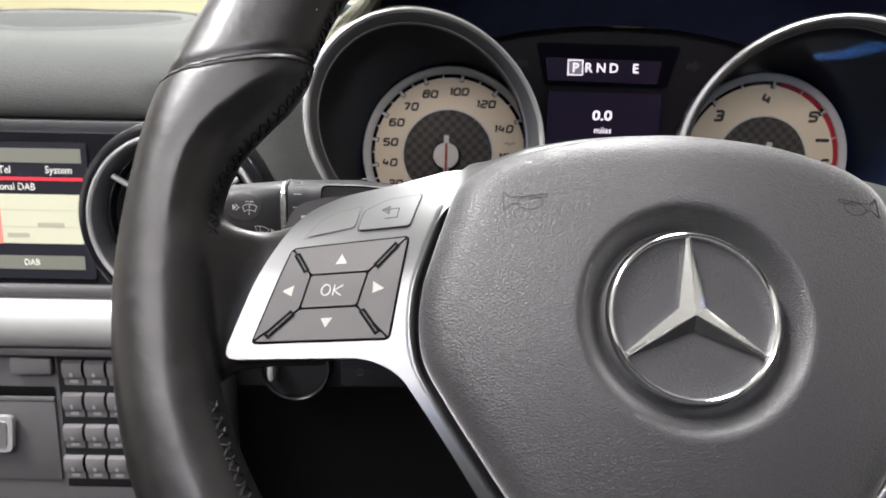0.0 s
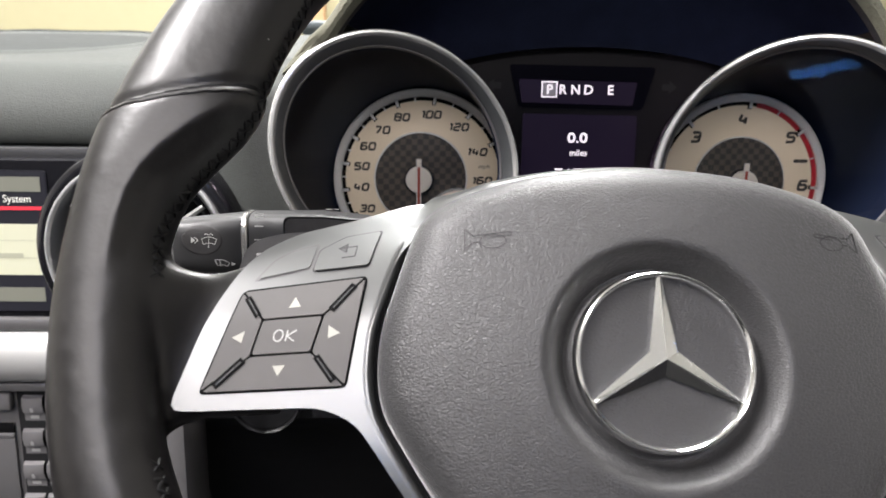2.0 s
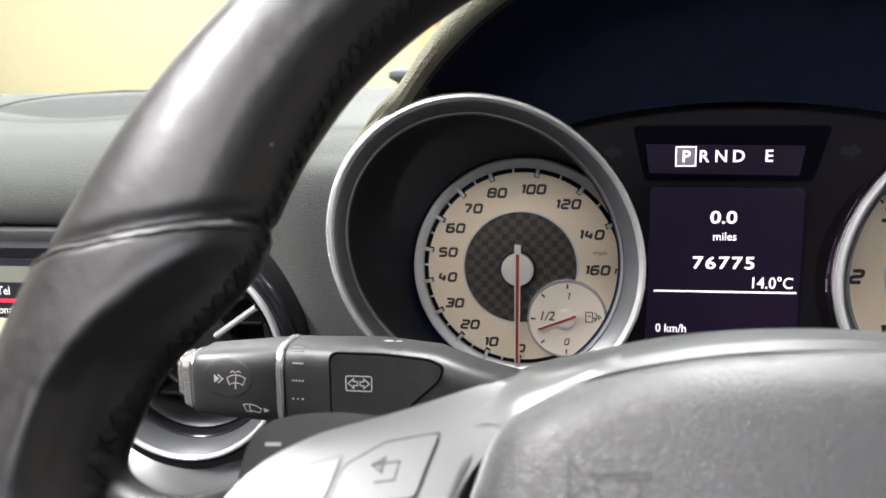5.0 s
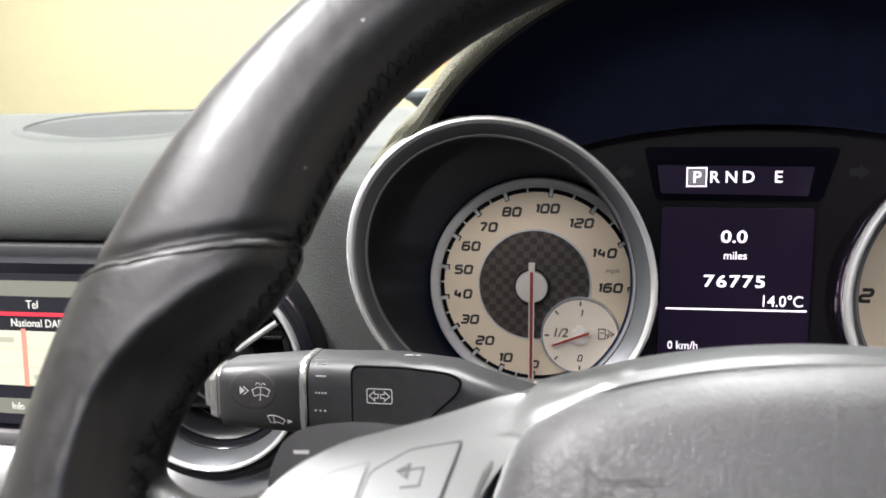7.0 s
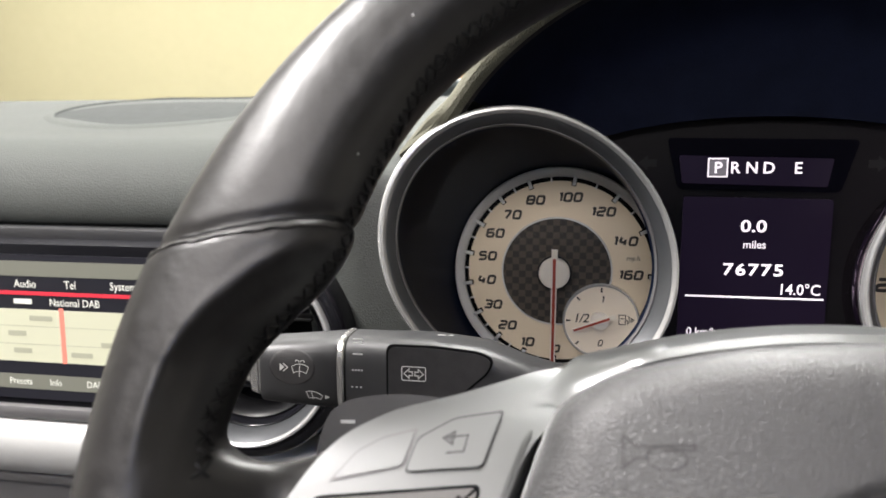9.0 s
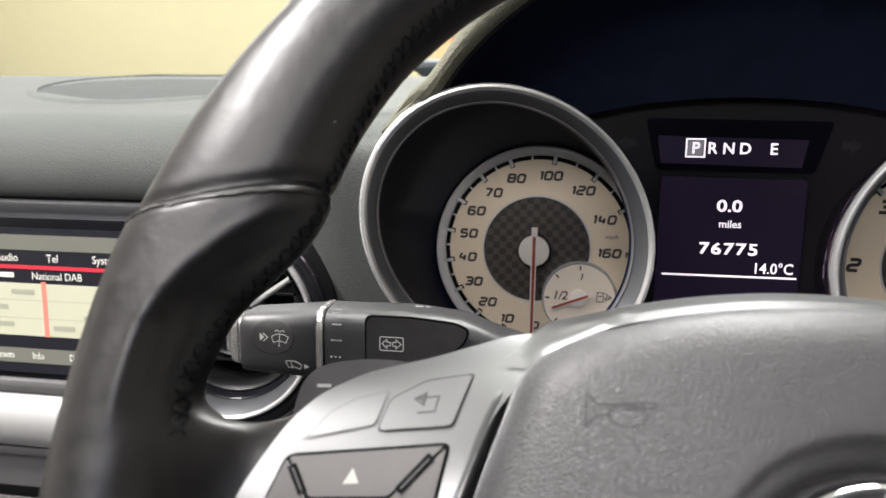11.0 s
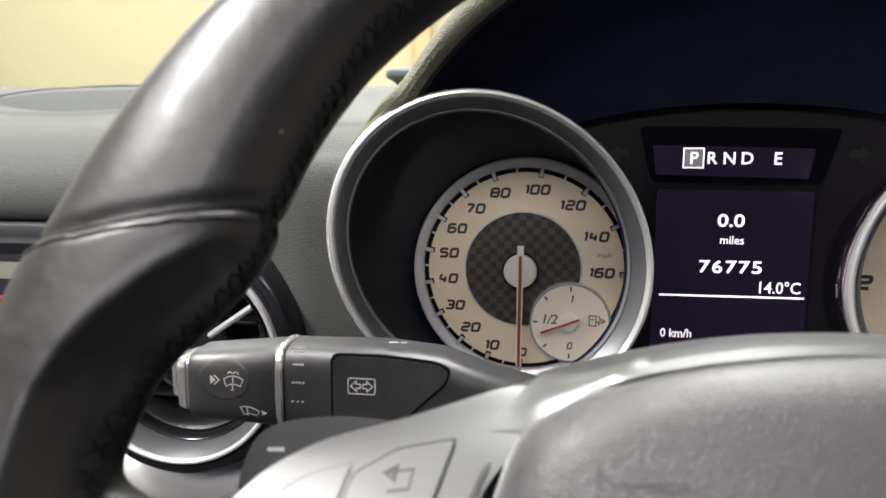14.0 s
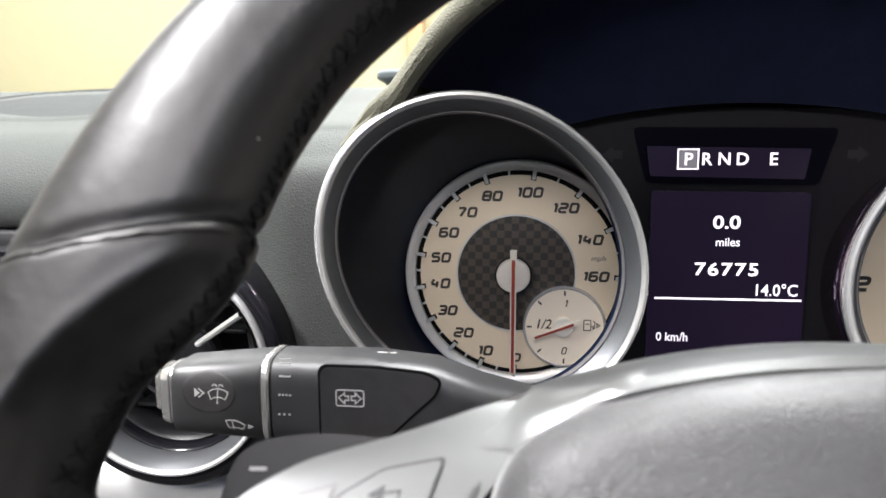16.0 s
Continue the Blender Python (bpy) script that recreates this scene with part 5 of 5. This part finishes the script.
part("station_field", plate(round_poly([(-545, 811.2), (-220.5, 811.2), (-220.5, 843.2), (-545, 843.2)], 1.5), 0.3, 0, 1.3), M_RADIOPALE, RADIO, "cream lit station field")
part("footer_band", plate([(-545, 794.2), (-222, 794.2), (-222, 803.2), (-545, 803.2)], 0.2, 0, 1.3), M_RADIOGREY, RADIO)
part("tuning_cursor", plate([(-276, 811), (-273.2, 811), (-273.2, 844.5), (-276, 844.5)], 0.2, 0, 1.55), M_CURSOR, RADIO, "red tuning line")
for z in (833.0, 822.0):
    part("row_line", plate([(-545, z - 0.15), (-221, z - 0.15), (-221, z + 0.15), (-545, z + 0.15)], 0.1, 0, 1.4), M_RADIODIM, RADIO)
for words, x, z, h, m in (("Audio", -297, 858.7, 4.6, M_RADIOTXT), ("Tel", -267.5, 858.7, 4.6, M_RADIOTXT), ("System", -233.5, 858.2, 4.6, M_RADIOTXT), ("National DAB", -265.5, 848.0, 4.4, M_RADIOTXT),
                          ("Presets", -305, 799, 4.0, M_RADIOTXT), ("Info", -281.5, 799, 4.0, M_RADIOTXT), ("DAB", -256, 799, 4.0, M_RADIOTXT)):
    text("screen_text", words, h, m, RADIO, x, z, 1.6, wide=0.9)
for x0, x1, z in ((-305.5, -293.5, 848.0), (-296, -281, 838), (-250, -233, 823.5), (-311, -299, 828.5), (-308, -296, 818), (-270, -256, 816.6)):
    part("station_bar", plate(round_poly([(x0, z - 1.5), (x1, z - 1.5), (x1, z + 1.5), (x0, z + 1.5)], 0.6), 0.15, 0, 1.5), M_RADIOTXT if z > 845 else M_RADIODIM, RADIO)

STACK = thing("centre_console", "dark grey centre console with a silver trim bar", "centre console", MR)
part("fascia", box(-560, -187, 560, 742, -60, -4, 3), M_CONSOLE, STACK)
part("ledge", box(-560, -188, 775.5, 784, -40, 4, 2.5), M_CONSOLE, STACK, "dark ledge under the screen")


def bar_profile(x):
    return [(x, z, y) for z, y in ((741.5, -12), (742.0, 4), (745, 9), (752, 12.5), (760, 13.4), (768, 11.5), (773.5, 7), (775.3, 1), (775.5, -12))]


part("trim_bar", loft([bar_profile(x) for x in (-900, -600, -400, -250, -150, -88)], closed=False), M_BAR, STACK, "brushed silver trim bar")
part("lower_lip", box(-560, -187, 735.5, 741, -30, 5, 1.6), M_CONSOLE, STACK)


def keypad_key(m):
    k = thing("keypad_key", "grey telephone key with a convex top", "key", m, group="console keypad")
    rows = []
    for i in range(9):
        x = -6.6 + 13.2 * i / 8
        b = 0.9 * (1 - (x / 7.2) ** 2)
        rows.append([(x, -9.3, 0), (x, -9.0, 1.1), (x, -3.6, 1.3), (x, -3.0, 2.6 + b), (x, 3, 4.2 + b), (x, 7.4, 3.2 + b), (x, 8.8, 1.0), (x, 8.9, 0)])
    part("key_body", loft(rows, closed=False), M_KEY, k)
    part("digit_bar", plate(round_poly([(-1.0, -1.8), (1.0, -1.8), (1.0, 1.3), (-1.0, 1.3)], 0.6), 0.2, 0, 5.1, lambda x, y: y * 0.25), M_PRINTDIM, k)
    part("letters_bar", plate(round_poly([(-2.8, -7.4), (2.8, -7.4), (2.8, -5.2), (-2.8, -5.2)], 0.5), 0.2, 0, 1.5), M_PRINTDIM, k)
    return k


first = None
for r in range(4):
    for c in range(3):
        m = MR @ pose(-0.2385 + c * 0.0152 - r * 0.0016, 0.7215 - r * 0.0232, -0.004)
        if first is None:
            first = keypad_key(m)
        else:
            copy_thing(first, m)
part("keypad_tray", box(-250, -190, 636, 734, -8, -3.2, 1.5), M_BLACK, STACK)
part("eject_key", box(-279, -251, 721, 733, -4, 2.0, 2.2), M_KEY, STACK, "wide grey key")
part("disc_slot", box(-420, -252.5, 704, 711, -3.9, -2.4, 0.6), M_GAP, STACK)
part("slot_lip", box(-420, -252.5, 701, 704, -4, -1.0, 0.8), M_KEY, STACK)
part("lower_panel", box(-420, -252.5, 642, 700.5, -4, -1.6, 1.0), M_CONSOLE, STACK)
KNOB = thing("rotary_switch", "dark square switch with a bright metal edge", "switch", MR)
part("switch_edge", plate(round_poly([(-322, 666), (-281, 666), (-278.5, 692), (-324, 692)], 5), 4, 1.5, 5), M_BRUSH, KNOB)
part("switch_face", plate(round_poly([(-318, 669.5), (-284.5, 669.5), (-282.5, 688.5), (-320, 688.5)], 3), 2, 0.6, 5.6), M_KEY, KNOB)

# ---- knee panel and switches under the dash ----
KNEE = thing("knee_panel", "black knee panel under the dashboard", "knee panel")
rows = []
for x in (-187, -120, -60, 0, 100, 250, 420, 590):
    rows.append([(x, 540, 806), (x, 490, 802), (x, 466, 790), (x, 458, 745), (x, 462, 715), (x, 500, 690), (x, 560, 560), (x, 640, 400), (x, 760, 300)])
part("panel_face", loft(rows, closed=False), M_BLACK, KNEE)
part("side_cheek", box(-187, -150, 460, 760, 300, 742, 8), M_CONSOLE, KNEE)
part("edge_pillar", box(-152, -128, 425, 470, 560, 742, 8), M_CONSOLE, KNEE)
LSW = thing("light_switch", "black round light switch with a chrome edge", "switch", frame_matrix((-0.086, 0.455, 0.733), (1, 0, 0), (0, 0, 1), (0, -1, 0)))
part("collar", lathe([(24, -2), (23.6, 4), (22.4, 6), (21.4, 5), (21, 0)], 64), M_BLACK, LSW)
part("chrome_edge", strokes([circle(0, 0, 22, seg=30, a0=-60, a1=25)], 0.6, 6.4, 1.5), M_STALK, LSW)
part("grip", box(-16, -11.5, -6, 9, 0, 16, 2), M_BRUSH, LSW)
part("dial_face", lathe([(0, 3), (20.8, 2.6)], 48), M_BLACK, LSW)
SWP = thing("switch_panel", "black switch panel with faint grey symbols", "switch panel", frame_matrix((-0.03, 0.452, 0.735), (1, 0, 0), (0, 0, 1), (0, -1, 0)))
part("panel", box(-26, 30, -14, 12, -4, 4, 1.5), M_GLOSS, SWP)
part("lamp_symbol", strokes([circle(-13, -4, 2.0, seg=16)], 0.6, 4.1), M_STALK, SWP)
text("lettering", "LIM", 3.4, M_PRINTDIM, SWP, 6, 2, 4.1)

# ---- small sensor on the dash ----
SENSOR = thing("light_sensor", "low grey-blue sensor pod on the dashboard top", "sensor", pose(-0.104, 0.82, 0.981))
rows = []
for z, hx, hy in ((0, 9, 8), (9, 11, 9), (14, 17, 12), (16.5, 22, 15), (19, 23.5, 16), (23, 23, 15.5), (25.4, 20, 13), (26, 15, 10)):
    rows.append([(hx * math.copysign(abs(math.cos(a)) ** 0.6, math.cos(a)), hy * math.copysign(abs(math.sin(a)) ** 0.6, math.sin(a)), z) for a in (2 * math.pi * i / 32 for i in range(32))])
part("pod", loft(rows, caps=True), M_POD, SENSOR)

# ---- clear covers of the dials ----
for side in (-1, 1):
    e1, e2 = BEZ_E1[side], BEZ_E2[side]
    nrm = e1.cross(e2).normalized()
    c0 = BEZ_C[side] - nrm * 12
    rows = []
    for r in (0.5, 12, 24, 36, 48, 59.3):
        rows.append([tuple(c0 + e1 * r * math.cos(2 * math.pi * i / 64) + e2 * r * math.sin(2 * math.pi * i / 64) - nrm * (r * r / 1000)) for i in range(64)])
    cover = part("clear_cover", loft(rows, caps=False), M_GLASS, CLUSTER, "clear plastic dial cover")
    cover.visible_shadow = False
